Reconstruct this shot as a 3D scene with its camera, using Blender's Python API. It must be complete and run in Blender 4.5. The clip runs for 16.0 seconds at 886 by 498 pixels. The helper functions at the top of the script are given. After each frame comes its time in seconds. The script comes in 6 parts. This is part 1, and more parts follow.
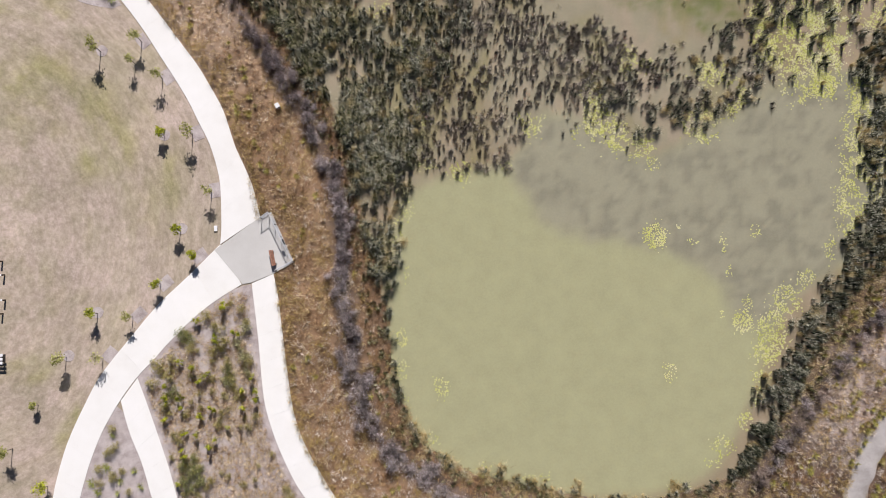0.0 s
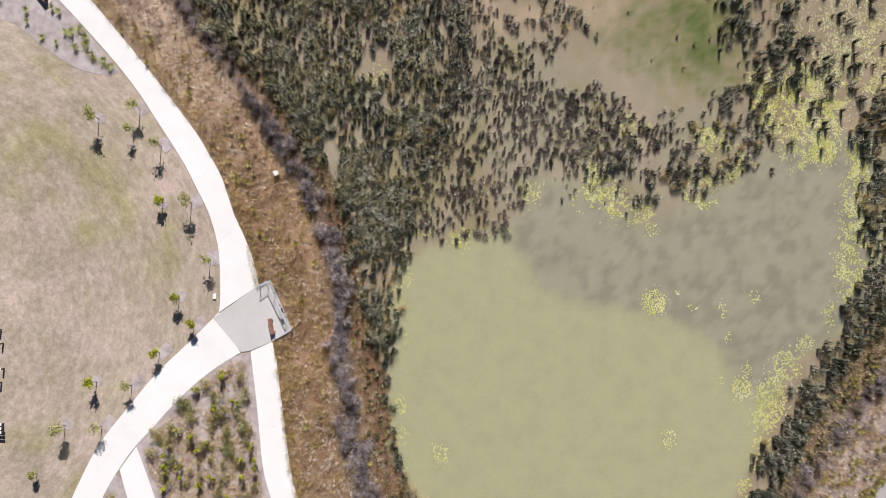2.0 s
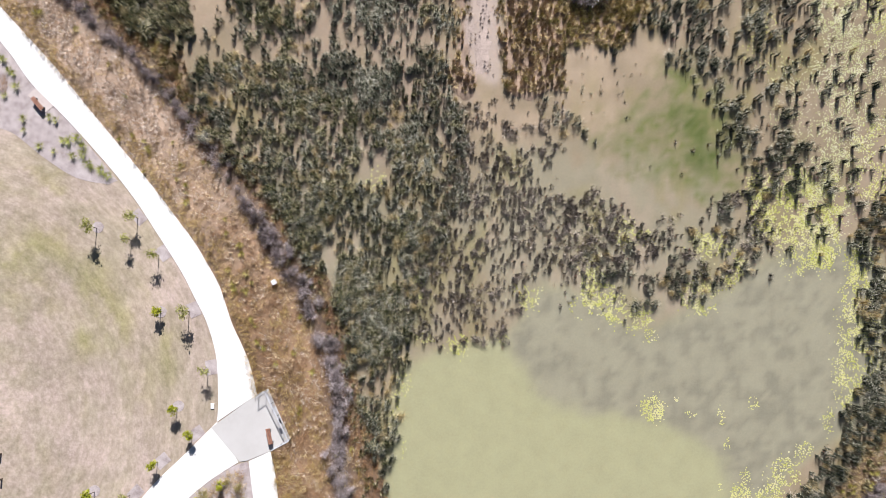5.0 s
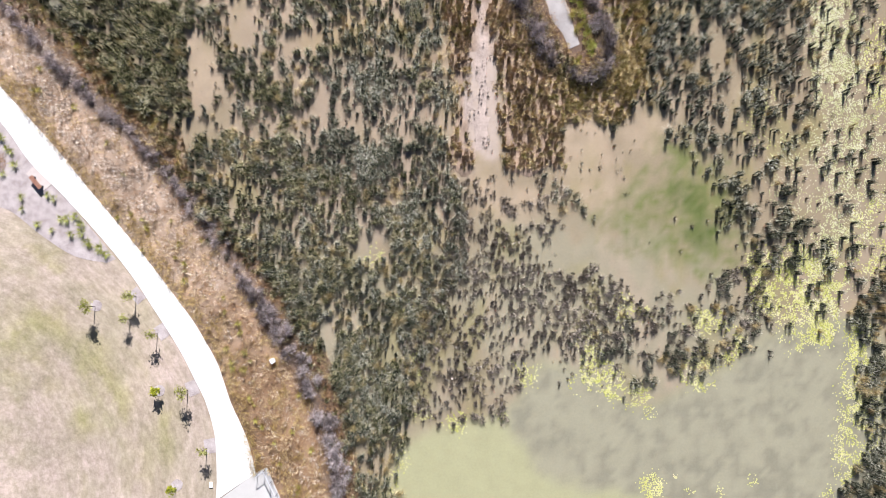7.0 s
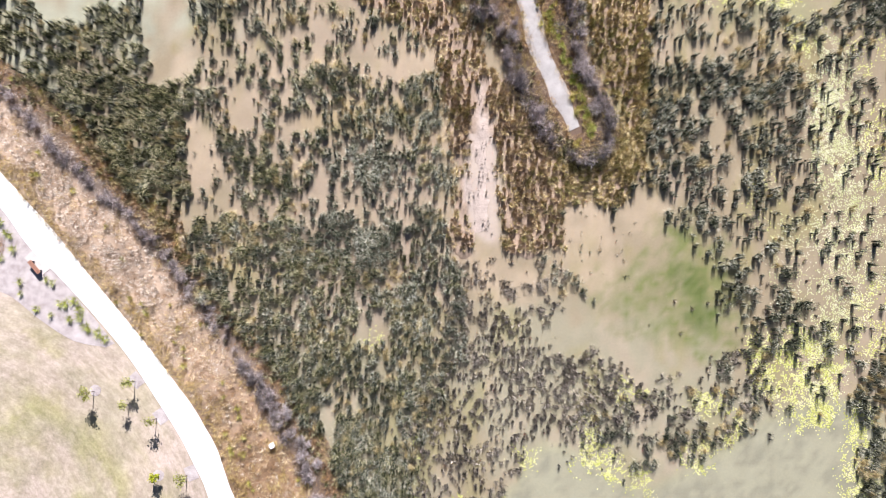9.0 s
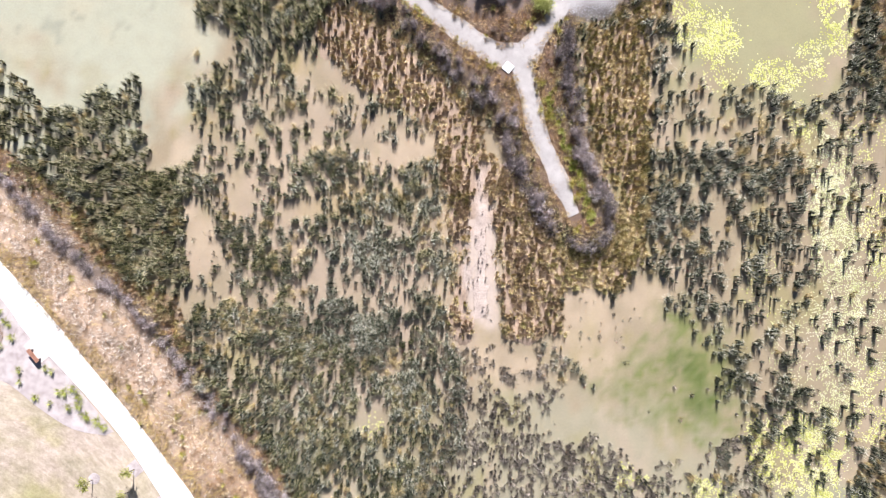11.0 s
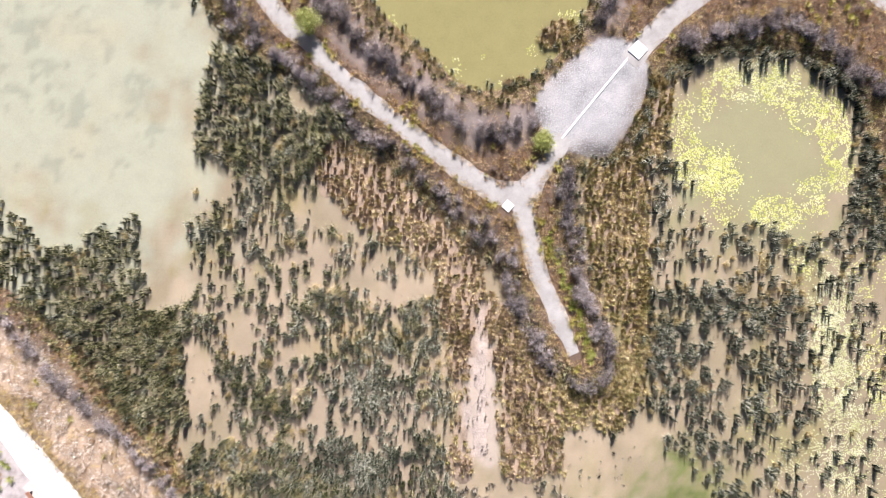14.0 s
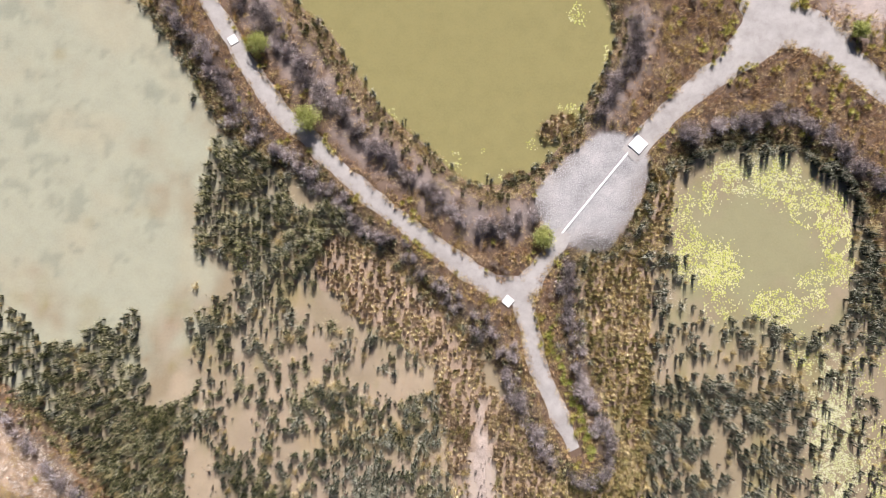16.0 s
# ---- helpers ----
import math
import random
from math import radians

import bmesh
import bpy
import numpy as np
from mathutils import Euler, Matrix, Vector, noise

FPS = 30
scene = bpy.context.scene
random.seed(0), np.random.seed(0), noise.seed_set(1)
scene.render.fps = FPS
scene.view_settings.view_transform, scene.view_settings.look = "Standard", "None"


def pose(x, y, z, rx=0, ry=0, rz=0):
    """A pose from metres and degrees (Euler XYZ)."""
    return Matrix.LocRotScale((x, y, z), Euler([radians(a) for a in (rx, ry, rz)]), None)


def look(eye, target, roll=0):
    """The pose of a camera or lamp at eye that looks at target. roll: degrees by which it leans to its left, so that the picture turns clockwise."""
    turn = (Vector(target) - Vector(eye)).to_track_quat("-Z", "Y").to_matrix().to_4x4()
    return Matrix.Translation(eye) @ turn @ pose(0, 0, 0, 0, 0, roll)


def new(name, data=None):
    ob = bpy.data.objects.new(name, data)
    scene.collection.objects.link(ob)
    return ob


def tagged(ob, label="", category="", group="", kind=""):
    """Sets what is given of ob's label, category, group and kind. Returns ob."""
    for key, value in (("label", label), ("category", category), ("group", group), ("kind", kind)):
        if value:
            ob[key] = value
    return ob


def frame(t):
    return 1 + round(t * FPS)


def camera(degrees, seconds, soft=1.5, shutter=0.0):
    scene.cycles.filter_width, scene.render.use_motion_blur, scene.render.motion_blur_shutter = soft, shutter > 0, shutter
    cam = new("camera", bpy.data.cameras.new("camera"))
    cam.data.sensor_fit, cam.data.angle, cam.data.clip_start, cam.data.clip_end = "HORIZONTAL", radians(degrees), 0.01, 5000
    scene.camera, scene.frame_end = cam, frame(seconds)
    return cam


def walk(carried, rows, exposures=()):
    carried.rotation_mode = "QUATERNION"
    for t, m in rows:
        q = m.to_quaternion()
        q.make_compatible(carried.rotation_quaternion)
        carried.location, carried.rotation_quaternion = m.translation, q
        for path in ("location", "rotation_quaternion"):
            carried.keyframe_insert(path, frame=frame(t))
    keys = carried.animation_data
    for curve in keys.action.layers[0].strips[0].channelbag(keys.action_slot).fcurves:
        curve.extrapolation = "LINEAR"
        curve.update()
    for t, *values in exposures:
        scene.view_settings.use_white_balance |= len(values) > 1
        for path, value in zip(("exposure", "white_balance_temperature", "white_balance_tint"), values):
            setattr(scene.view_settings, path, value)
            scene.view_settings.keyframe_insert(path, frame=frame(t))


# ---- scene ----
cam = camera(62.0, 16.0, 0.45)
METRES, EYE, TILT, LEAN, TURN = 59.6, 66.4, -88.6, -0.7, 0.0
ROWS = [
    (0.0, 0.0, 0.0, 0.0, -0.0, 0.0, -0.0),
    (0.5, 0.0006, 0.0003, 0.0252, 0.0, -0.04, 0.01),
    (1.0, 0.001, 0.0006, 0.0503, 0.01, -0.05, 0.02),
    (1.5, 0.0012, 0.0009, 0.076, -0.01, -0.06, 0.03),
    (2.0, 0.0018, 0.0011, 0.1023, 0.01, -0.09, 0.03),
    (2.5, 0.0021, 0.0015, 0.1289, -0.01, -0.1, 0.04),
    (3.0, 0.0025, 0.0018, 0.1558, -0.01, -0.13, 0.04),
    (3.5, 0.003, 0.0021, 0.1831, -0.01, -0.17, 0.05),
    (4.0, 0.0033, 0.0024, 0.2102, -0.01, -0.17, 0.06),
    (6.5, 0.0066, 0.0045, 0.3539, 0.02, -0.26, 0.1),
    (7.0, 0.0073, 0.005, 0.3842, 0.04, -0.29, 0.1),
    (7.5, 0.0074, 0.0056, 0.4136, 0.04, -0.23, 0.1),
    (8.0, 0.0078, 0.0062, 0.4456, 0.04, -0.29, 0.1),
    (8.5, 0.008, 0.0069, 0.4773, 0.03, -0.29, 0.11),
    (9.0, 0.0082, 0.0077, 0.5105, 0.04, -0.34, 0.1),
    (11.5, 0.0099, 0.0114, 0.6784, 0.05, -0.51, 0.08),
    (12.0, 0.0102, 0.012, 0.7133, 0.04, -0.52, 0.07),
    (12.5, 0.0104, 0.0126, 0.7484, 0.05, -0.53, 0.07),
    (13.0, 0.0104, 0.0133, 0.7842, 0.06, -0.56, 0.07),
    (13.5, 0.0103, 0.014, 0.8201, 0.06, -0.58, 0.06),
    (14.0, 0.0105, 0.0149, 0.8563, 0.06, -0.62, 0.06),
    (14.5, 0.0104, 0.0157, 0.8917, 0.06, -0.6, 0.05),
    (15.0, 0.0106, 0.0166, 0.928, 0.07, -0.64, 0.05),
    (15.5, 0.0109, 0.0174, 0.9638, 0.07, -0.63, 0.07),
    (16.0, 0.0109, 0.0181, 0.9997, 0.07, -0.62, 0.07),
]
EXPOSURES = [(0, 0.22, 6230, 14), (4, 0.45, 6120, 14), (7, 0.82, 5950, 14), (9, 1.03, 5950, 14), (12, 1.15, 5970, 14), (14.5, 1.0, 6150, 14), (16, 0.74, 6270, 14)]
walk(cam, [(t, pose(0, 0, EYE, TILT, LEAN, TURN) @ pose(METRES * x, METRES * y, METRES * z, 90 + pitch, roll, yaw)) for t, x, y, z, yaw, pitch, roll in ROWS], EXPOSURES)

# ---- daylight: clear sky, sun from the north at middling height ----
SUN_ELEVATION, SUN_EAST = radians(38), radians(4)
world = bpy.data.worlds.new("sky")
scene.world = world
world.use_nodes = True
sky = world.node_tree.nodes.new("ShaderNodeTexSky")
sky.sky_type, sky.sun_disc, sky.sun_elevation, sky.sun_rotation = "NISHITA", False, SUN_ELEVATION, SUN_EAST
sky.air_density, sky.dust_density, sky.ozone_density = 0.35, 0.2, 1.0
world.node_tree.links.new(sky.outputs[0], world.node_tree.nodes["Background"].inputs[0])
world.node_tree.nodes["Background"].inputs[1].default_value = 0.05
sun = new("sun", bpy.data.lights.new("sun", "SUN"))
sun.data.energy, sun.data.angle, sun.data.color = 5.0, radians(0.53), (1.0, 0.95, 0.91)
to_sun = Vector((math.sin(SUN_EAST) * math.cos(SUN_ELEVATION), math.cos(SUN_EAST) * math.cos(SUN_ELEVATION), math.sin(SUN_ELEVATION)))
sun.matrix_world = look(to_sun * 100, (0, 0, 0))


# ---- materials ----
def surface(name, tones, size=1.0, fine=12.0, rough=0.9, bump=0.3, island=0.0, piece=0.0, attribute="", gloss=0.3, through_light=0.0):
    """A material whose colour runs over the tones by coarse and fine noise, with relief."""
    m = bpy.data.materials.new(name)
    m.use_nodes = True
    nt = m.node_tree
    b = nt.nodes["Principled BSDF"]
    b.inputs["Roughness"].default_value = rough
    b.inputs["Specular IOR Level"].default_value = gloss
    geo = nt.nodes.new("ShaderNodeNewGeometry")

    def noise_of(scale, detail):
        n = nt.nodes.new("ShaderNodeTexNoise")
        n.inputs["Scale"].default_value, n.inputs["Detail"].default_value = scale, detail
        n.inputs["Roughness"].default_value = 0.65
        nt.links.new(geo.outputs["Position"], n.inputs["Vector"])
        return n.outputs["Fac"]

    def calc(op, a, b_):
        n = nt.nodes.new("ShaderNodeMath")
        n.operation = op
        for k, v in enumerate((a, b_)):
            if isinstance(v, (int, float)):
                n.inputs[k].default_value = v
            else:
                nt.links.new(v, n.inputs[k])
        return n.outputs[0]

    coarse, grain = noise_of(1.0 / size, 4), noise_of(fine, 5)
    fac = calc("ADD", calc("MULTIPLY", calc("SUBTRACT", coarse, 0.5), 1.5), calc("MULTIPLY", calc("SUBTRACT", grain, 0.5), 1.3))
    fac = calc("ADD", fac, 0.5)
    if island:
        fac = calc("ADD", fac, calc("MULTIPLY", calc("SUBTRACT", geo.outputs["Random Per Island"], 0.5), island))
    if piece:
        info = nt.nodes.new("ShaderNodeObjectInfo")
        fac = calc("ADD", fac, calc("MULTIPLY", calc("SUBTRACT", info.outputs["Random"], 0.5), piece))
    ramp = nt.nodes.new("ShaderNodeValToRGB")
    e = ramp.color_ramp.elements
    while len(e) < len(tones):
        e.new(0.5)
    for k, c in enumerate(tones):
        e[k].position, e[k].color = k / (len(tones) - 1), (*c, 1)
    nt.links.new(fac, ramp.inputs["Fac"])
    colour = ramp.outputs["Color"]
    if attribute:
        at = nt.nodes.new("ShaderNodeAttribute")
        at.attribute_name = attribute
        mul = nt.nodes.new("ShaderNodeMix")
        mul.data_type, mul.blend_type = "RGBA", "MULTIPLY"
        mul.inputs["Factor"].default_value = 1.0
        nt.links.new(at.outputs["Color"], mul.inputs["A"])
        nt.links.new(colour, mul.inputs["B"])
        colour = mul.outputs["Result"]
    nt.links.new(colour, b.inputs["Base Color"])
    if bump:
        bn = nt.nodes.new("ShaderNodeBump")
        bn.inputs["Strength"].default_value, bn.inputs["Distance"].default_value = bump, 0.05
        nt.links.new(grain, bn.inputs["Height"])
        nt.links.new(bn.outputs["Normal"], b.inputs["Normal"])
    if through_light:
        tr = nt.nodes.new("ShaderNodeBsdfTranslucent")
        nt.links.new(colour, tr.inputs["Color"])
        mx = nt.nodes.new("ShaderNodeMixShader")
        mx.inputs[0].default_value = through_light
        nt.links.new(b.outputs[0], mx.inputs[1])
        nt.links.new(tr.outputs[0], mx.inputs[2])
        nt.links.new(mx.outputs[0], nt.nodes["Material Output"].inputs["Surface"])
    return m


GREY3 = [(0.46, 0.46, 0.45), (1.0, 1.0, 1.0), (1.46, 1.43, 1.4)]
M_GROUND = surface("soil_and_dry_turf", GREY3, 2.5, 9, 0.95, 0.6, attribute="tone")


def mown(name):
    """Dry turf, streaked along the mower's rounds."""
    m = surface(name, [(0.7, 0.7, 0.68), (1.0, 1.0, 1.0), (1.26, 1.25, 1.25)], 6.0, 4.5, 0.95, 0.3, attribute="tone")
    nt = m.node_tree
    b = nt.nodes["Principled BSDF"]

    def node(kind, *inputs):
        n = nt.nodes.new("ShaderNode" + kind)
        for k, v in enumerate(inputs):
            if isinstance(v, (int, float, tuple)):
                n.inputs[k].default_value = v
            elif v is not None:
                nt.links.new(v, n.inputs[k])
        return n

    def calc(op, a, c):
        n = node("Math", a, c)
        n.operation = op
        return n.outputs[0]

    geo = node("NewGeometry")
    away = node("VectorMath", geo.outputs["Position"], (-46.0, 2.0, 0.0))
    away.operation = "SUBTRACT"
    flat = node("SeparateXYZ", away.outputs[0])
    x, y = flat.outputs[0], flat.outputs[1]
    r = calc("SQRT", calc("ADD", calc("MULTIPLY", x, x), calc("MULTIPLY", y, y)), 0.0)
    turn = calc("MULTIPLY", calc("ARCTAN2", y, x), 9.0)
    across = node("CombineXYZ", r, turn, 0.0)
    out = b.inputs["Base Color"].links[0].from_socket
    for scale, detail, lo, hi, dark, light in ((1.9, 6.0, 0.36, 0.66, (0.8, 0.79, 0.74, 1), (1.17, 1.16, 1.18, 1)), (0.4, 3.0, 0.35, 0.65, (0.9, 0.93, 0.86, 1), (1.07, 1.05, 1.08, 1))):
        n = node("TexNoise", across.outputs[0])
        n.inputs["Scale"].default_value, n.inputs["Detail"].default_value, n.inputs["Roughness"].default_value = scale, detail, 0.7
        ramp = node("ValToRGB", n.outputs["Fac"])
        e = ramp.color_ramp.elements
        e[0].position, e[1].position, e[0].color, e[1].color = lo, hi, dark, light
        mul = nt.nodes.new("ShaderNodeMix")
        mul.data_type, mul.blend_type = "RGBA", "MULTIPLY"
        mul.inputs["Factor"].default_value = 1.0
        nt.links.new(out, mul.inputs["A"])
        nt.links.new(ramp.outputs["Color"], mul.inputs["B"])
        out = mul.outputs["Result"]
    nt.links.new(out, b.inputs["Base Color"])
    return m


M_LAWN = mown("mown_dry_turf")
M_WATER = surface("turbid_water", [(0.9, 0.9, 0.9), (1, 1, 1), (1.08, 1.08, 1.07)], 2.0, 5.0, 0.12, 0.0, attribute="tone", gloss=0.5)
murk = M_WATER.node_tree.nodes["Principled BSDF"]
murk.subsurface_method = "BURLEY"
murk.inputs["Subsurface Weight"].default_value, murk.inputs["Subsurface Scale"].default_value = 0.8, 0.2
murk.inputs["Subsurface Radius"].default_value = (1.0, 0.9, 0.75)
M_CONCRETE = surface("broomed_concrete", [(0.76, 0.735, 0.68), (0.82, 0.8, 0.75), (0.86, 0.84, 0.8)], 2.5, 20, 0.85, 0.1, piece=0.2)
M_DECK = surface("grey_concrete", [(0.5, 0.48, 0.44), (0.56, 0.54, 0.5), (0.6, 0.58, 0.545)], 2.0, 25, 0.8, 0.1)
M_SLAB = surface("pinkish_concrete", [(0.5, 0.43, 0.385), (0.58, 0.505, 0.455), (0.64, 0.565, 0.515)], 0.8, 20, 0.85, 0.1)
M_LID = surface("pale_concrete_lid", [(0.74, 0.73, 0.71), (0.82, 0.81, 0.79), (0.85, 0.84, 0.83)], 0.6, 20, 0.8, 0.1)
M_GRAVEL = surface("pale_gravel", [(0.29, 0.262, 0.24), (0.41, 0.376, 0.35), (0.5, 0.465, 0.44)], 1.2, 14, 0.95, 0.6)
M_ROCK = surface("grey_rock", [(0.34, 0.32, 0.31), (0.46, 0.438, 0.425), (0.58, 0.555, 0.54)], 3, 9, 0.85, 0.4, island=0.6)
M_MULCH = surface("grey_mulch", [(0.25, 0.2, 0.185), (0.46, 0.395, 0.37), (0.62, 0.56, 0.535)], 0.9, 16, 0.95, 0.8)
M_REED = surface("reed_green", [(0.012, 0.017, 0.008), (0.046, 0.054, 0.028), (0.128, 0.133, 0.076), (0.345, 0.334, 0.224), (0.75, 0.72, 0.57)], 4, 1.2, 0.8, 0.0, island=1.15, gloss=0.2, attribute="tone")
M_REED_OLIVE = surface("reed_olive", [(0.014, 0.017, 0.005), (0.062, 0.066, 0.02), (0.165, 0.162, 0.058), (0.38, 0.345, 0.16), (0.74, 0.67, 0.43)], 4, 1.2, 0.8, 0.0, island=1.15, gloss=0.2, attribute="tone")
M_REED_DRY = surface("reed_brown", [(0.016, 0.012, 0.008), (0.058, 0.044, 0.034), (0.145, 0.113, 0.089), (0.34, 0.283, 0.225), (0.69, 0.6, 0.49)], 4, 1.2, 0.8, 0.0, island=1.15, gloss=0.2, attribute="tone")
M_SEDGE = surface("golden_sedge", [(0.11, 0.075, 0.024), (0.37, 0.272, 0.1), (0.6, 0.475, 0.23), (0.8, 0.68, 0.43)], 2.5, 1.2, 0.75, 0.0, island=0.8, through_light=0.08)
M_BROWN_SEDGE = surface("brown_sedge", [(0.1, 0.062, 0.03), (0.33, 0.23, 0.125), (0.54, 0.4, 0.245), (0.72, 0.59, 0.41)], 2.5, 1.2, 0.75, 0.0, island=0.8, through_light=0.08)
M_OLIVE_SEDGE = surface("olive_sedge", [(0.06, 0.055, 0.014), (0.23, 0.2, 0.06), (0.44, 0.38, 0.145), (0.68, 0.58, 0.3)], 2.5, 1.2, 0.75, 0.0, island=0.9, through_light=0.08)
M_RUST = surface("rusty_bracken", [(0.04, 0.017, 0.008), (0.24, 0.12, 0.046), (0.46, 0.27, 0.115), (0.64, 0.44, 0.25)], 1.3, 4.0, 0.8, 0.0, island=0.95, through_light=0.08)
M_DRY = surface("dry_grass", [(0.1, 0.052, 0.018), (0.54, 0.365, 0.165), (0.88, 0.69, 0.4), (0.95, 0.86, 0.68)], 1.3, 4.0, 0.8, 0.0, island=0.95, through_light=0.1)
M_PALE = surface("pale_dry_grass", [(0.16, 0.115, 0.082), (0.6, 0.487, 0.375), (0.86, 0.755, 0.63), (0.93, 0.87, 0.78)], 1.3, 4.0, 0.8, 0.0, island=1.0, through_light=0.1)
M_RUSSET = surface("russet_grass", [(0.06, 0.03, 0.012), (0.39, 0.235, 0.098), (0.76, 0.525, 0.27), (0.93, 0.76, 0.51)], 1.3, 4.0, 0.8, 0.0, island=1.0, through_light=0.08)
M_EDGE = surface("olive_gold_grass", [(0.15, 0.088, 0.02), (0.44, 0.305, 0.085), (0.62, 0.475, 0.18), (0.74, 0.63, 0.34)], 2.5, 1.0, 0.75, 0.0, island=0.7, through_light=0.2)
M_TWIG = surface("grey_twigs", [(0.05, 0.039, 0.035), (0.25, 0.205, 0.19), (0.54, 0.46, 0.435), (0.78, 0.695, 0.67)], 3.5, 1.5, 0.85, 0.0, island=0.95)
M_PAD = surface("lily_pad", [(0.37, 0.375, 0.075), (0.53, 0.525, 0.145), (0.61, 0.585, 0.24), (0.65, 0.6, 0.36)], 2.5, 1.5, 0.8, 0.0, island=0.9)
M_TWIG_BROWN = surface("brown_grey_twigs", [(0.17, 0.12, 0.09), (0.31, 0.235, 0.185), (0.43, 0.34, 0.28), (0.53, 0.44, 0.375)], 3.5, 1.5, 0.85, 0.0, island=0.7)
M_PAD_PALE = surface("faded_lily_pad", [(0.36, 0.36, 0.14), (0.5, 0.49, 0.23), (0.6, 0.58, 0.34), (0.66, 0.62, 0.43)], 2.5, 1.5, 0.8, 0.0, island=0.9)
M_LOMANDRA = surface("bright_green_strap_leaf", [(0.19, 0.21, 0.03), (0.4, 0.43, 0.085), (0.58, 0.59, 0.2)], 2, 2, 0.5, 0.0, island=0.8, through_light=0.25)
M_WEED = surface("yellow_green_weed", [(0.28, 0.26, 0.045), (0.5, 0.46, 0.1), (0.66, 0.61, 0.24)], 2, 2, 0.6, 0.0, island=0.8, through_light=0.2)
M_YELLOW = surface("yellow_green_leaf", [(0.22, 0.25, 0.02), (0.42, 0.44, 0.03), (0.55, 0.55, 0.06)], 2, 2, 0.5, 0.0, island=0.8, through_light=0.25)
M_LEAF = surface("sapling_leaf", [(0.2, 0.215, 0.045), (0.43, 0.43, 0.13), (0.62, 0.6, 0.26)], 2, 2, 0.5, 0.0, island=0.8, through_light=0.4)
M_TREE = surface("pale_green_leaf", [(0.26, 0.28, 0.06), (0.47, 0.49, 0.15), (0.66, 0.65, 0.28)], 1.0, 3, 0.5, 0.0, island=0.8, through_light=0.35)
M_BUSH = surface("olive_bush_leaf", [(0.17, 0.145, 0.04), (0.38, 0.33, 0.11), (0.57, 0.5, 0.23)], 1.5, 2, 0.6, 0.0, island=0.8, through_light=0.2)
M_BUSH_GREEN = surface("green_bush_leaf", [(0.1, 0.11, 0.03), (0.24, 0.25, 0.08), (0.42, 0.41, 0.17)], 1.5, 2, 0.6, 0.0, island=0.8, through_light=0.2)
M_BUSH_PALE = surface("pale_bush_leaf", [(0.26, 0.25, 0.12), (0.48, 0.46, 0.24), (0.64, 0.61, 0.38)], 1.5, 2, 0.6, 0.0, island=0.8, through_light=0.2)
M_BARK = surface("bark", [(0.07, 0.05, 0.035), (0.14, 0.11, 0.08), (0.2, 0.17, 0.13)], 0.3, 25, 0.9, 0.4)
M_STEEL = surface("galvanised_steel", [(0.5, 0.5, 0.51), (0.6, 0.6, 0.61), (0.66, 0.66, 0.66)], 0.5, 30, 0.4, 0.05, gloss=0.5)
M_DARKSTEEL = surface("dark_steel", [(0.03, 0.03, 0.032), (0.05, 0.05, 0.052), (0.08, 0.08, 0.08)], 0.5, 30, 0.5, 0.05)
M_TIMBER = surface("red_brown_timber", [(0.2, 0.095, 0.06), (0.31, 0.155, 0.1), (0.4, 0.22, 0.15)], 0.4, 18, 0.6, 0.2, piece=0.5)
M_WHITE = surface("white_paint", [(0.7, 0.7, 0.68), (0.78, 0.78, 0.76), (0.82, 0.82, 0.8)], 0.5, 20, 0.5, 0.05)

# ---- geometry helpers ----
rng = np.random.default_rng(7)


def spline(points, closed=False, steps=8):
    """A Catmull-Rom curve through the points, as an array of x, y."""
    p = np.array(points, float)
    n = len(p)
    out = []
    for i in range(n if closed else n - 1):
        if closed:
            a, b, c, d = p[(i - 1) % n], p[i], p[(i + 1) % n], p[(i + 2) % n]
        else:
            a, b, c, d = p[max(i - 1, 0)], p[i], p[i + 1], p[min(i + 2, n - 1)]
        for s in range(steps):
            u = s / steps
            out.append(0.5 * (2 * b + (c - a) * u + (2 * a - 5 * b + 4 * c - d) * u * u + (3 * b - a - 3 * c + d) * u ** 3))
    if not closed:
        out.append(p[-1])
    return np.array(out)


def inside(poly, q):
    """Which of the points q lie in the polygon."""
    x, y = q[:, 0], q[:, 1]
    odd = np.zeros(len(q), bool)
    j = len(poly) - 1
    for i in range(len(poly)):
        (xi, yi), (xj, yj) = poly[i], poly[j]
        if yi != yj:
            odd ^= ((yi > y) != (yj > y)) & (x < (xj - xi) * (y - yi) / (yj - yi) + xi)
        j = i
    return odd


def gap(line, q, closed=False):
    """The distance of the points q from a line of points."""
    best = np.full(len(q), 1e9)
    n = len(line)
    for i in range(n if closed else n - 1):
        a, b = line[i], line[(i + 1) % n]
        ab = b - a
        u = np.clip(((q - a) @ ab) / max(ab @ ab, 1e-9), 0, 1)
        best = np.minimum(best, np.hypot(*(q - a - u[:, None] * ab).T))
    return best


def smooth(a, b, v):
    u = np.clip((v - a) / (b - a), 0, 1)
    return u * u * (3 - 2 * u)


LATTICE = np.random.default_rng(11).uniform(-1, 1, (256, 256))


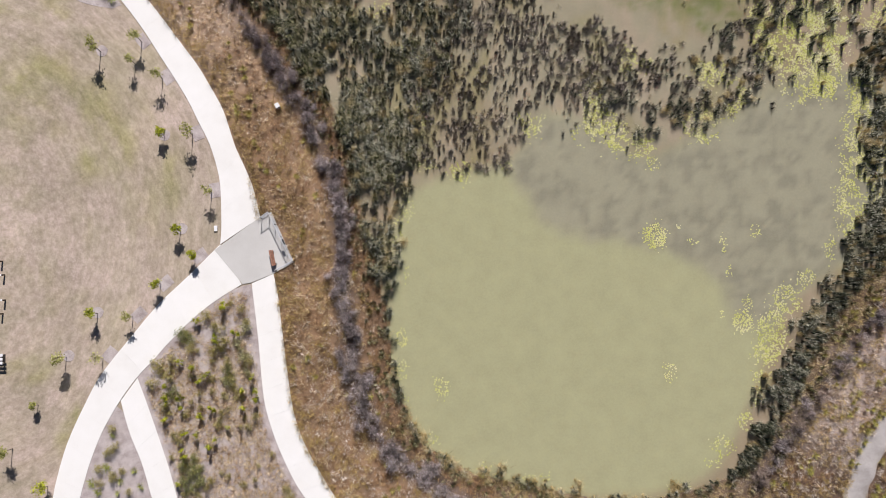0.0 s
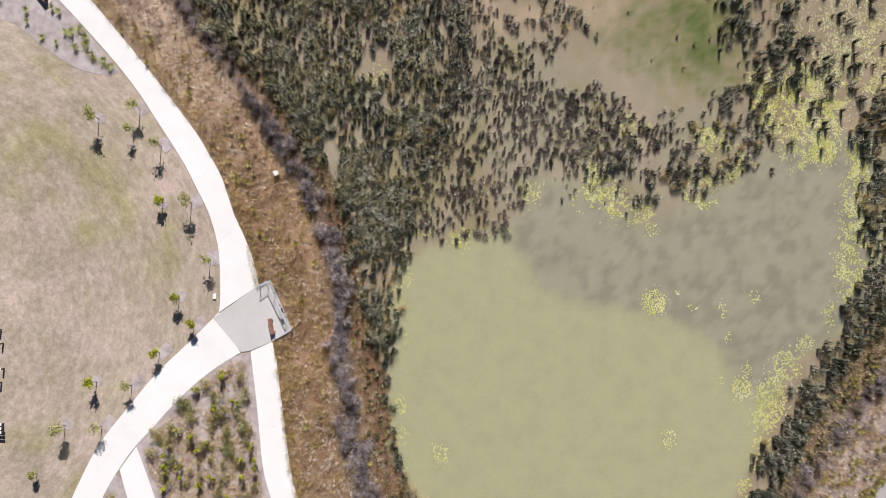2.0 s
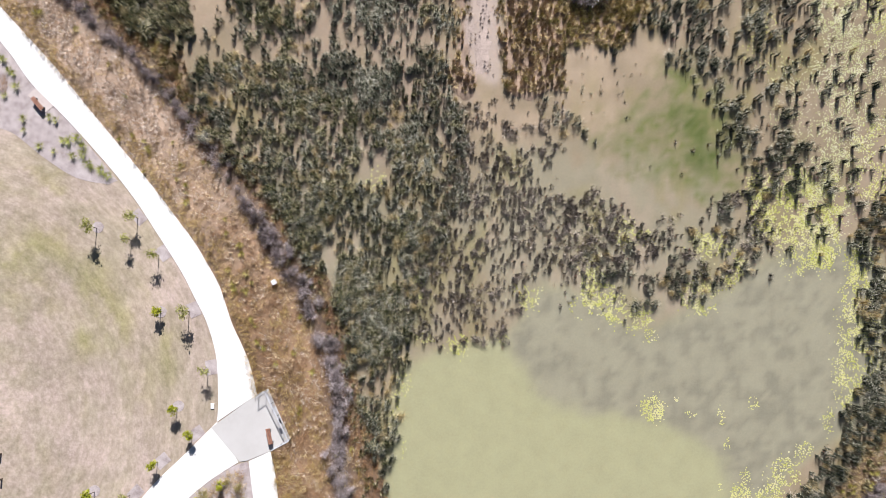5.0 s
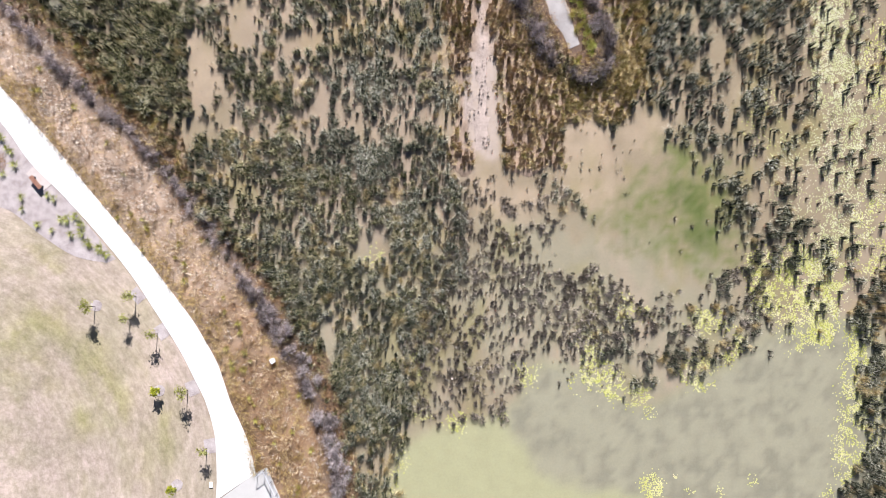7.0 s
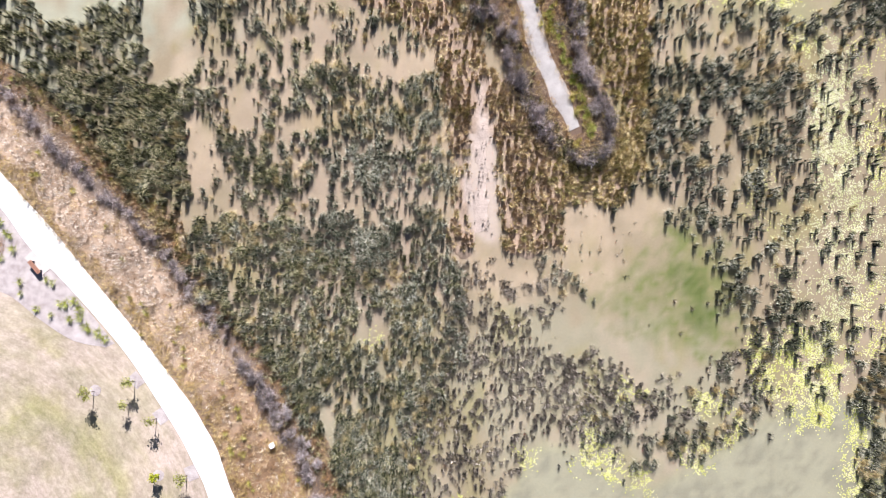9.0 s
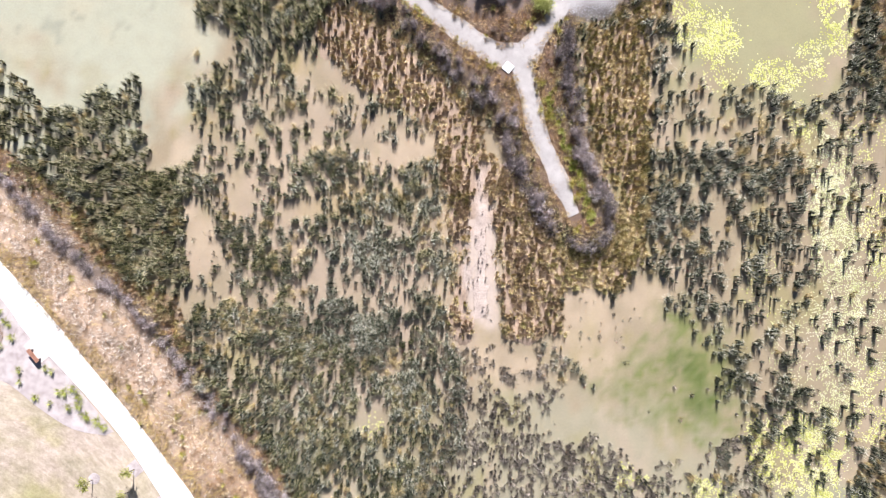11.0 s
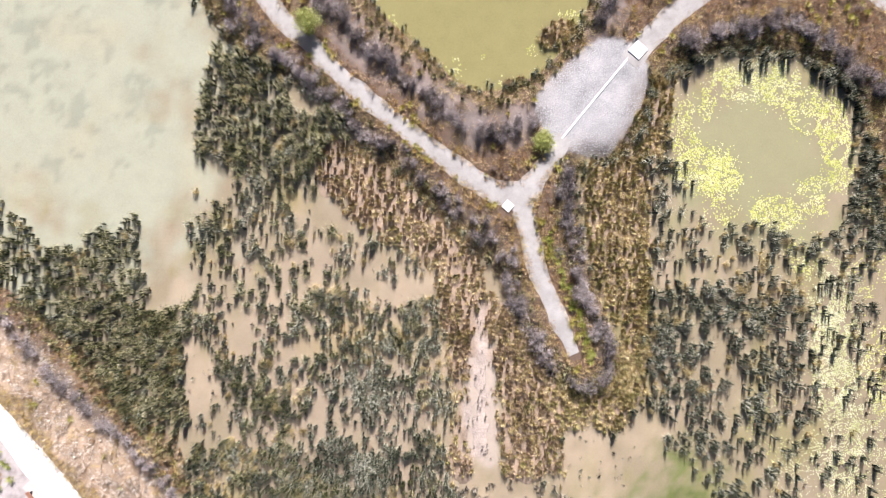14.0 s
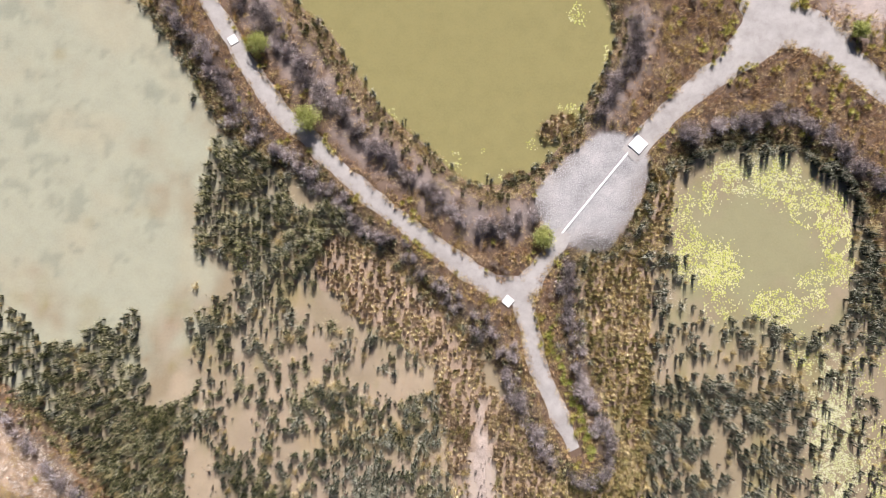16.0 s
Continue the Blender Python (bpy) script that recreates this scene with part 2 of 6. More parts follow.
def waves(q, size, seed=0):
    """Smooth cloudy noise from about -1 to 1 over the plan, with features of that size."""
    v, weight = np.zeros(len(q)), 1.0
    for octave in range(3):
        s = q / size * 2.0 ** octave + seed * 17.3 + octave * 5.7
        a = 0.6 + octave
        s = np.stack([s[:, 0] * math.cos(a) - s[:, 1] * math.sin(a), s[:, 0] * math.sin(a) + s[:, 1] * math.cos(a)], 1)
        i = np.floor(s).astype(int)
        f = s - i
        f = f * f * (3 - 2 * f)
        x0, y0, x1, y1 = i[:, 0] % 256, i[:, 1] % 256, (i[:, 0] + 1) % 256, (i[:, 1] + 1) % 256
        low = LATTICE[x0, y0] * (1 - f[:, 0]) + LATTICE[x1, y0] * f[:, 0]
        high = LATTICE[x0, y1] * (1 - f[:, 0]) + LATTICE[x1, y1] * f[:, 0]
        v += weight * (low * (1 - f[:, 1]) + high * f[:, 1])
        weight *= 0.5
    return v * 1.25


def mesh_of(name, verts, tris, material, smooth_shade=False):
    me = bpy.data.meshes.new(name)
    verts, tris = np.asarray(verts, np.float32), np.asarray(tris, np.int32)
    me.vertices.add(len(verts))
    me.vertices.foreach_set("co", verts.ravel())
    k = tris.shape[1]
    me.loops.add(tris.size)
    me.loops.foreach_set("vertex_index", tris.ravel())
    me.polygons.add(len(tris))
    me.polygons.foreach_set("loop_start", np.arange(0, tris.size, k, dtype=np.int32))
    me.polygons.foreach_set("use_smooth", np.full(len(tris), smooth_shade))
    me.update(calc_edges=True)
    me.materials.append(material)
    return me


def colour_layer(me, tones):
    layer = me.color_attributes.new("tone", "FLOAT_COLOR", "POINT")
    layer.data.foreach_set("color", np.concatenate([tones, np.ones((len(tones), 1))], 1).astype(np.float32).ravel())


def mass(name, templates, spots, material, label, category, group=""):
    """One object of many small plants or stones. spots: rows of x, y, z, turn, width, height; each takes one of the templates."""
    vs, ts, cs, base = [], [], [], 0
    pick = rng.integers(0, len(templates), len(spots))
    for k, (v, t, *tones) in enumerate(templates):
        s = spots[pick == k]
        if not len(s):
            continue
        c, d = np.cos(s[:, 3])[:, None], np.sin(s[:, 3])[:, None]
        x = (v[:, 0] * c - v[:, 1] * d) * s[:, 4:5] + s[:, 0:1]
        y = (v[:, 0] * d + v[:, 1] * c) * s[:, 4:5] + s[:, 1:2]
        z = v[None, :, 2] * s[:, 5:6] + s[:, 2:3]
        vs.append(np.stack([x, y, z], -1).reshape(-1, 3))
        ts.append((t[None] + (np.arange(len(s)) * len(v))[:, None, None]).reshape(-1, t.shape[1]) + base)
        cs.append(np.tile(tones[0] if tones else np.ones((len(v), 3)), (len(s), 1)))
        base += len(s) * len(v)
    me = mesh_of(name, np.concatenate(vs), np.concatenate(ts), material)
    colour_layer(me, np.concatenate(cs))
    return tagged(new(name, me), label, category, group, "stuff")


def tuft(blades, height, spread, width, seed=0, core=0.12, heart=0):
    """A clump of fine tapering blades: vertices and triangles, one metre unit."""
    r = np.random.default_rng(seed)
    v, t = [], []
    for _ in range(blades):
        a, h = r.uniform(0, 2 * math.pi), height * r.uniform(0.55, 1.0)
        reach = spread * r.uniform(0.02, 1.0)
        o = np.array([math.cos(a), math.sin(a), 0.0])
        side = np.array([-o[1], o[0], 0.0]) * width * r.uniform(0.6, 1.2) / 2
        a2 = a + r.uniform(-1, 1)
        p0 = np.array([math.cos(a2), math.sin(a2), 0]) * core * r.uniform(0, 1)
        mid = p0 + o * reach * 0.2 + np.array([0, 0, h * 0.375])
        tip = p0 + o * reach + np.array([0, 0, h * r.uniform(0.75, 1.0)])
        n = len(v)
        v += [mid - side, mid + side, tip]
        t += [(n, n + 1, n + 2)]
    for k in range(heart):
        a = k * 2.4
        o = np.array([math.cos(a), math.sin(a), 0.0])
        side = np.array([-o[1], o[0], 0.0]) * r.uniform(0.12, 0.2)
        h = height * r.uniform(0.4, 0.7)
        n = len(v)
        v += [o * 0.1 - side, o * 0.1 + side, o * r.uniform(0.1, 0.3) + np.array([0, 0, h])]
        t += [(n, n + 1, n + 2)]
    return np.array(v), np.array(t)


def clump(blades, height, core, reach, width, seed=0, heart=0):
    """A spiky reed clump: upright stems in the heart, darkened to stand in for its inner shade, bleached arching blades
    round it. Gives a tone per vertex too.
    """
    r = np.random.default_rng(seed)
    v, t, c = [], [], []
    # the first tone paints the clump's inner shade onto the stems
    SHADED_STEM, BLADE = (0.17, 0.19, 0.165), (1.08, 1.07, 1.06)
    hubs = r.normal(0, core * 0.9, (4, 2))
    for k in range(blades):
        a, e = r.uniform(0, 2 * math.pi), r.uniform(0, 1) ** 0.8
        o = np.array([math.cos(a), math.sin(a), 0.0])
        side = np.array([-o[1], o[0], 0.0]) * width * r.uniform(0.6, 1.2) / 2
        h = height * r.uniform(0.6, 1.0)
        p0 = np.array([*(hubs[k % 4] + r.normal(0, core * 0.4, 2)), 0.0])
        low = p0 + o * reach * 0.1 * e + np.array([0, 0, h * 0.3])
        tip = p0 + o * reach * (0.1 + 0.9 * e) * r.uniform(0.7, 1.05) + np.array([0, 0, h * (1.0 - 0.5 * e * e)])
        n = len(v)
        if e > 0.52:
            low = p0 + o * reach * 0.28 * e + np.array([0, 0, h * (0.86 - 0.16 * e)])
        v += [low - side, low + side, tip]
        t += [(n, n + 1, n + 2)]
        c += [BLADE if e > 0.5 else SHADED_STEM] * (len(v) - n)
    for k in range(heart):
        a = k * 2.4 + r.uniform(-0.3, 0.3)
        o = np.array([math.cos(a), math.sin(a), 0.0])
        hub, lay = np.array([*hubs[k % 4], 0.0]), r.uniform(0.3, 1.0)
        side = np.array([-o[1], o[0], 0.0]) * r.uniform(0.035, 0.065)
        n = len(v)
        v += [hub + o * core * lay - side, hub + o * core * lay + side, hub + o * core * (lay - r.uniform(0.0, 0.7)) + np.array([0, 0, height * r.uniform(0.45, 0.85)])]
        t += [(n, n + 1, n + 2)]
        c += [SHADED_STEM] * 3
    return np.array(v), np.array(t), np.array(c)


def twig_dome(twigs, radius, height, seed=0, width=0.016):
    """A hazy rounded bush of bare twigs: stems from the root, and a brush of short fine twigs about them."""
    r = np.random.default_rng(seed)
    v, t = [], []
    lobes = np.column_stack([r.normal(0, 0.36, (8, 2)), r.uniform(0.3, 0.75, 8)])
    size = np.array([radius, radius, height])
    for k in range(twigs):
        hub = lobes[r.integers(8)]
        if k < 40:
            p0, p1 = np.array([0, 0, -0.05]), hub + r.normal(0, 0.2, 3)
        else:
            p0 = hub + r.normal(0, 0.22, 3)
            d = (p0 - hub) * 1.6 + p0 * np.array([0.3, 0.3, 0.5]) + r.normal(0, 0.4, 3)
            p1 = p0 + d / np.linalg.norm(d) * r.uniform(0.14, 0.36)
        p0[2], p1[2] = max(p0[2], -0.05), abs(p1[2])
        p0, p1 = p0 * size, p1 * size
        side = np.cross(p1 - p0, r.normal(size=3))
        side *= (2.6 if k < 40 else 1.0) * width / 2 / max(np.linalg.norm(side), 1e-6)
        n = len(v)
        v += [p0 - side, p0 + side, p1]
        t += [(n, n + 1, n + 2)]
    return np.array(v), np.array(t)


def leaf_ball(leaves, rx, rz, size, seed=0, lobes=5):
    """A loose crown: leaves gathered round a few twig ends, with gaps."""
    r = np.random.default_rng(seed)
    hubs = r.normal(size=(lobes, 3))
    hubs /= np.linalg.norm(hubs, axis=1)[:, None]
    hubs *= r.uniform(0.35, 0.75, (lobes, 1))
    v, t = [], []
    for _ in range(leaves):
        c = hubs[r.integers(lobes)] + r.normal(size=3) * 0.2
        c = c * np.array([rx, rx, rz])
        u, w = r.normal(size=3), r.normal(size=3)
        u /= np.linalg.norm(u)
        w -= u * (w @ u)
        w /= np.linalg.norm(w)
        s = size * r.uniform(0.6, 1.2)
        n = len(v)
        v += [c - u * s, c + w * s * 0.45, c + u * s, c - w * s * 0.45]
        t += [(n, n + 1, n + 2), (n, n + 2, n + 3)]
    return np.array(v), np.array(t)


def link(name, verts, tris, material, parent=None, label=""):
    ob = new(name, mesh_of(name, verts, tris, material))
    ob.parent = parent
    return tagged(ob, label)


def part(name, bm, material, parent=None, label=""):
    me = bpy.data.meshes.new(name)
    bmesh.ops.recalc_face_normals(bm, faces=bm.faces)
    bm.to_mesh(me)
    bm.free()
    me.materials.append(material)
    ob = new(name, me)
    ob.parent = parent
    return tagged(ob, label)


def box(bm, x, y, z, sx, sy, sz, m=None, bevel=0.0):
    """A box with its centre at x, y, z, bevelled, added to bm."""
    b = bmesh.new()
    bmesh.ops.create_cube(b, size=1, matrix=Matrix.Diagonal((sx, sy, sz, 1)))
    if bevel:
        bmesh.ops.bevel(b, geom=b.edges[:], offset=bevel, segments=1, affect="EDGES")
    bmesh.ops.transform(b, matrix=(m or Matrix()) @ Matrix.Translation((x, y, z)), verts=b.verts)
    me = bpy.data.meshes.new("piece")
    b.to_mesh(me)
    b.free()
    bm.from_mesh(me)
    bpy.data.meshes.remove(me)
    return bm


def rod(bm, a, b, r1, r2=None, sides=7):
    """A tapering round bar from a to b, added to bm."""
    a, b = Vector(a), Vector(b)
    m = Matrix.Translation((a + b) / 2) @ (b - a).to_track_quat("Z", "Y").to_matrix().to_4x4()
    bmesh.ops.create_cone(bm, cap_ends=True, segments=sides, radius1=r1, radius2=r1 if r2 is None else r2, depth=(b - a).length, matrix=m)
    return bm


def sheet(name, outline, z, material, thick=0.05, lift=None):
    """A flat slab with that outline, its top at z; lift gives the top's height over the plan instead."""
    bm = bmesh.new()
    n = len(outline)
    hs = [z] * n if lift is None else list(lift(np.array(outline)) + z)
    top = [bm.verts.new((p[0], p[1], h)) for p, h in zip(outline, hs)]
    low = [bm.verts.new((p[0], p[1], h - thick)) for p, h in zip(outline, hs)]
    bm.faces.new(top)
    bm.faces.new(low[::-1])
    for i in range(n):
        bm.faces.new((top[i], low[i], low[(i + 1) % n], top[(i + 1) % n]))
    bmesh.ops.triangulate(bm, faces=[f for f in bm.faces if len(f.verts) > 4])
    return part(name, bm, material)


def band(line, widths):
    """The left and right edges of a way along the line."""
    d = np.gradient(line, axis=0)
    d /= np.linalg.norm(d, axis=1)[:, None]
    w = np.interp(np.linspace(0, 1, len(line)), np.linspace(0, 1, len(widths)), widths)[:, None] / 2
    side = np.stack([-d[:, 1], d[:, 0]], 1)
    return line + side * w, line - side * w


# ---- the plan: shore lines, banks, ways ----
SHORE = spline([  # the wetland: south pond, reed beds, north-west pond and the reeds round the spit
    (-4.1, -4.4), (-3.6, -8.5), (-2.8, -11.7), (-1.2, -15.1), (1.6, -17.4), (5.7, -18.9), (9.7, -19.7), (14.3, -20.6), (18.8, -20.8),
    (22.7, -20.0), (25.7, -19.1), (29.1, -16.6), (31.4, -12.6), (33.5, -8.5), (36.1, -4.5), (39.0, -0.4), (43.7, 3.7),
    (47.2, 15.9), (48.0, 31.4), (47.7, 50.8), (41.3, 55.4), (40.6, 60.5), (39.3, 64.6), (37.0, 67.7), (33.1, 69.4),
    (29.0, 69.7), (25.4, 69.3), (22.5, 67.7), (20.2, 65.7), (19.4, 62.6), (16.8, 60.0), (14.0, 59.8), (13.7, 55.4),
    (14.7, 50.3), (16.5, 45.2), (17.4, 42.1), (16.7, 39.6), (14.4, 38.5), (11.6, 39.6), (8.8, 43.7), (6.3, 49.3),
    (3.7, 52.6), (0.7, 55.4), (-2.9, 59.0), (-7.0, 62.6)], steps=6)
SHORE = np.concatenate([SHORE, spline([(-7.0, 62.6), (-10.3, 65.9), (-13.6, 67.7), (-16.7, 69.5), (-19.0, 71.6), (-21.3, 75.9), (-23.9, 80.0), (-26.7, 83.6), (-31.1, 89.3),
    (-46.4, 98.5), (-63.9, 83.0), (-63.7, 62.6), (-48.7, 55.9), (-41.6, 51.3), (-37.5, 48.2), (-33.1, 45.0), (-29.4, 40.7), (-26.6, 37.6), (-23.3, 35.3), (-22.0, 31.4), (-18.5, 26.4), (-15.6, 23.9),
    (-13.5, 21.7), (-12.0, 18.2), (-8.9, 14.1), (-7.2, 9.0), (-6.9, 6.8), (-5.8, 2.7), (-4.7, -1.4), (-4.1, -4.4)], steps=6)[1:-1]])
NORTH_POND = spline([(-12.1, 84.7), (-8.6, 80.0), (-6.0, 75.9), (-3.4, 72.6), (0.2, 69.7), (2.7, 67.2), (5.8, 66.3), (8.6, 67.3), (10.7, 68.5), (12.8, 71.1),
    (14.8, 74.4), (16.4, 77.5), (17.1, 80.1), (16.2, 83.2), (14.6, 87.4), (7.4, 94.6), (-5.5, 94.5)], True, 6)
MAIN_LEFT = [(-49.5, 48.3), (-43.5, 41.8), (-40.5, 38.3), (-37.5, 34.8), (-35.5, 32.0), (-33.1, 29.6), (-30.6, 26.9), (-27.9, 23.8), (-26.0, 21.3), (-24.5, 19.0), (-23.0, 16.7), (-21.8, 14.7), (-20.9, 12.9), (-19.9, 10.9), (-19.2, 8.7), (-18.9, 6.9), (-18.8, 3.6), (-18.9, 2.0)]
MAIN_RIGHT = [(-46.8, 48.6), (-42.5, 43.5), (-40.2, 41.0), (-37.8, 38.3), (-35.5, 35.8), (-33.1, 33.1), (-30.6, 30.0), (-28.1, 27.0), (-25.4, 23.7), (-23.6, 21.4), (-22.5, 19.9), (-21.0, 17.9), (-19.8, 15.9), (-18.8, 14.1), (-18.2, 12.4), (-17.6, 10.6), (-16.8, 8.9), (-16.1, 7.2), (-15.6, 5.4), (-15.4, 4.4)]
LOWER_LEFT = [(-18.9, 2.0), (-21.8, -0.9), (-24.3, -3.3), (-26.7, -6.2), (-29.2, -9.4), (-30.6, -12.0), (-32.1, -15.4), (-33.0, -18.6), (-33.4, -20.6), (-34.5, -25.5), (-35.9, -30.8)]
LOWER_RIGHT = [(-17.0, -1.55), (-19.3, -3.0), (-21.3, -4.6), (-23.3, -6.6), (-24.7, -8.2), (-26.1, -9.7), (-27.6, -11.8), (-29.1, -14.5), (-30.2, -17.4), (-31.0, -20.4), (-32.2, -25.2), (-33.6, -30.8)]
BRANCH_WEST_LEFT = [(-26.05, -9.75), (-25.2, -12.0), (-24.3, -14.5), (-23.3, -17.4), (-22.5, -20.2), (-21.2, -25.1), (-19.6, -30.9)]
BRANCH_WEST_RIGHT = [(-27.5, -11.75), (-26.7, -14.5), (-25.6, -17.2), (-24.7, -20.2), (-23.3, -25.1), (-21.6, -30.9)]
BRANCH_EAST_LEFT = [(-14.2, -0.6), (-13.8, -2.4), (-13.5, -4.8), (-13.1, -7.8), (-12.7, -10.8), (-12.2, -13.3), (-11.3, -15.7), (-10.2, -17.7), (-8.6, -20.3), (-5.0, -25.1), (-0.4, -30.1)]
BRANCH_EAST_RIGHT = [(-16.1, -1.45), (-15.5, -6.3), (-15.0, -11.3), (-14.4, -13.8), (-13.5, -16.2), (-12.3, -18.7), (-11.2, -20.4), (-7.6, -25.3), (-2.6, -30.5)]


def even(points, n):
    """A curve through the points, cut into n even steps."""
    p = spline(points, steps=8)
    run = np.concatenate([[0], np.cumsum(np.hypot(*np.diff(p, axis=0).T))])
    u = np.linspace(0, run[-1], n + 1)
    return np.stack([np.interp(u, run, p[:, 0]), np.interp(u, run, p[:, 1])], 1)


def between(left, right, n=60):
    return (even(left, n) + even(right, n)) / 2


MAIN_PATH, LOWER_PATH = between(MAIN_LEFT, MAIN_RIGHT), between(LOWER_LEFT, LOWER_RIGHT)
BRANCH_WEST, BRANCH_EAST = between(BRANCH_WEST_LEFT, BRANCH_WEST_RIGHT, 40), between(BRANCH_EAST_LEFT, BRANCH_EAST_RIGHT, 40)
PLATFORM = [(-19.4, 1.5), (-15.3, 4.5), (-14.4, 4.9), (-12.4, 0.4), (-14.0, -0.5), (-16.2, -1.4), (-16.9, -1.5)]
TRIANGLE_BED = spline([(-25.9, -9.7), (-23.3, -5.9), (-19.8, -3.3), (-16.4, -1.8)], steps=5).tolist() + spline([(-16.1, -2.4), (-15.5, -6.3), (-14.8, -11.3), (-13.7, -15.7), (-11.4, -20.3), (-7.3, -25.6)], steps=4).tolist() + spline([(-20.9, -25.6), (-22.3, -20.3), (-24.2, -14.2)], steps=3).tolist()
WEST_BED = spline([(-27.8, -12.2), (-26.4, -15.7), (-25.0, -19.9), (-23.6, -24.6)], steps=4).tolist() + spline([(-31.5, -24.5), (-30.8, -20.2), (-29.6, -16.4)], steps=4).tolist()
NORTH_BED = spline([(-27.7, 23.3), (-30.6, 26.9), (-34.3, 31.3), (-38.1, 35.6), (-42.7, 40.9)], steps=4).tolist() + spline([(-44.1, 34.8), (-40.0, 29.0), (-37.0, 27.4), (-34.5, 25.4), (-31.5, 23.5), (-28.6, 22.9)], steps=4).tolist()
TRACK = spline([(-23.2, 89.6), (-21.2, 85.5), (-18.5, 80.9), (-16.5, 77.6), (-13.8, 73.5), (-10.8, 70.6), (-8.0, 67.7), (-4.9, 65.1), (-2.1, 62.8), (1.2, 60.4), (3.7, 58.6), (6.2, 57.1), (8.8, 56.9)], steps=6)
SPIT = spline([(8.0, 57.2), (8.9, 54.4), (9.8, 50.4), (11.3, 46.8), (12.5, 44.0), (13.2, 42.5)], steps=6)
LINK = spline([(8.8, 56.7), (9.8, 58.5), (11.1, 60.0), (12.4, 62.1)], steps=6)
EAST_TRACK = spline([(18.1, 68.9), (20.9, 71.8), (24.2, 74.7), (27.3, 77.3), (30.4, 80.3), (30.9, 83.1), (30.5, 87.7)], steps=6)
FAR_TRACK = spline([(29.4, 80.5), (33.0, 80.8), (36.1, 79.6), (38.9, 77.0), (42.0, 74.6), (46.3, 71.3)], steps=6)
CORNER_TRACK = spline([(45.3, -9.5), (40.6, -14.5), (38.5, -18.0), (37.4, -21.5), (36.3, -26.0)], steps=6)
WEIR = spline([(15.0, 70.7), (17.0, 71.1), (19.7, 69.3), (19.9, 66.1), (18.1, 62.8), (16.3, 60.4), (13.9, 60.3), (11.6, 61.3), (10.1, 63.3), (9.7, 65.6), (11.9, 68.2)], True, 5)
SHRUB_ROWS = [spline(r, steps=5) for r in (
    [(-41.3, 48.2), (-36.7, 44.6), (-33.2, 40.6), (-28.6, 36.0), (-26.9, 34.9), (-23.3, 30.8), (-19.8, 26.3), (-15.7, 20.2), (-12.4, 15.2), (-10.1, 10.9), (-8.6, 6.1), (-8.2, -0.4), (-7.7, -4.4), (-7.2, -8.4), (-5.7, -13.4), (-3.2, -16.7), (0.6, -19.5), (5.6, -22.4)],
    [(-23.7, 82.5), (-21.5, 79.9), (-19.2, 76.9), (-16.6, 73.0), (-13.6, 69.5), (-11.0, 67.3), (-7.0, 63.5), (-1.9, 60.2), (1.7, 56.4), (4.7, 53.8), (6.5, 51.9), (7.9, 47.8), (9.5, 44.0), (11.0, 41.6), (12.6, 40.1), (14.4, 39.6)],
    [(-16.6, 84.0), (-13.1, 79.2), (-10.0, 75.3), (-7.0, 71.7), (-2.9, 67.9), (0.7, 65.2), (3.7, 63.2), (6.5, 62.5), (9.6, 64.0)],
    [(12.4, 60.0), (12.8, 55.4), (13.5, 50.4), (15.0, 46.2), (16.0, 43.2), (15.4, 40.3)],
    [(19.1, 81.0), (18.5, 77.9), (17.1, 75.4), (15.8, 72.5)],
    [(22.2, 70.2), (25.8, 71.5), (29.4, 72.0), (33.0, 72.4), (36.6, 70.3), (40.2, 67.2), (43.2, 64.1)],
    [(28.4, -19.5), (32.0, -14.5), (34.6, -11.0), (38.2, -6.5), (42.4, -2.4)])]
LEFT_LAND = np.array([(-3.9, -4.4), (-8.5, 11.3), (-13.7, 22.2), (-26.1, 36.3), (-41.3, 51.2), (-83.5, 70.9), (-81.5, -50.2), (11.5, -51.0), (5.6, -19.9), (-1.2, -15.0)])
LAWN_EDGE = spline([(-47.8, 47.7), (-40.5, 39.2), (-33.4, 31.1), (-26.2, 22.8), (-21.0, 14.7), (-17.8, 7.1), (-16.6, 3.7), (-15.0, 1.7), (-14.6, -6.1), (-13.9, -10.9), (-12.7, -15.9), (-10.3, -20.5), (-6.4, -25.4), (1.6, -36.3)], steps=4)
LAWN = np.concatenate([LAWN_EDGE, np.array([(-110.8, -35.5), (-115.0, 64.5)])])
MUD_BANK = spline([(4.7, 46.6), (5.3, 43.8), (5.8, 40.5), (5.9, 36.0), (5.9, 33.0), (5.2, 32.8), (4.0, 34.2), (3.5, 37.1), (3.9, 40.7), (4.3, 44.0)], True, 5)

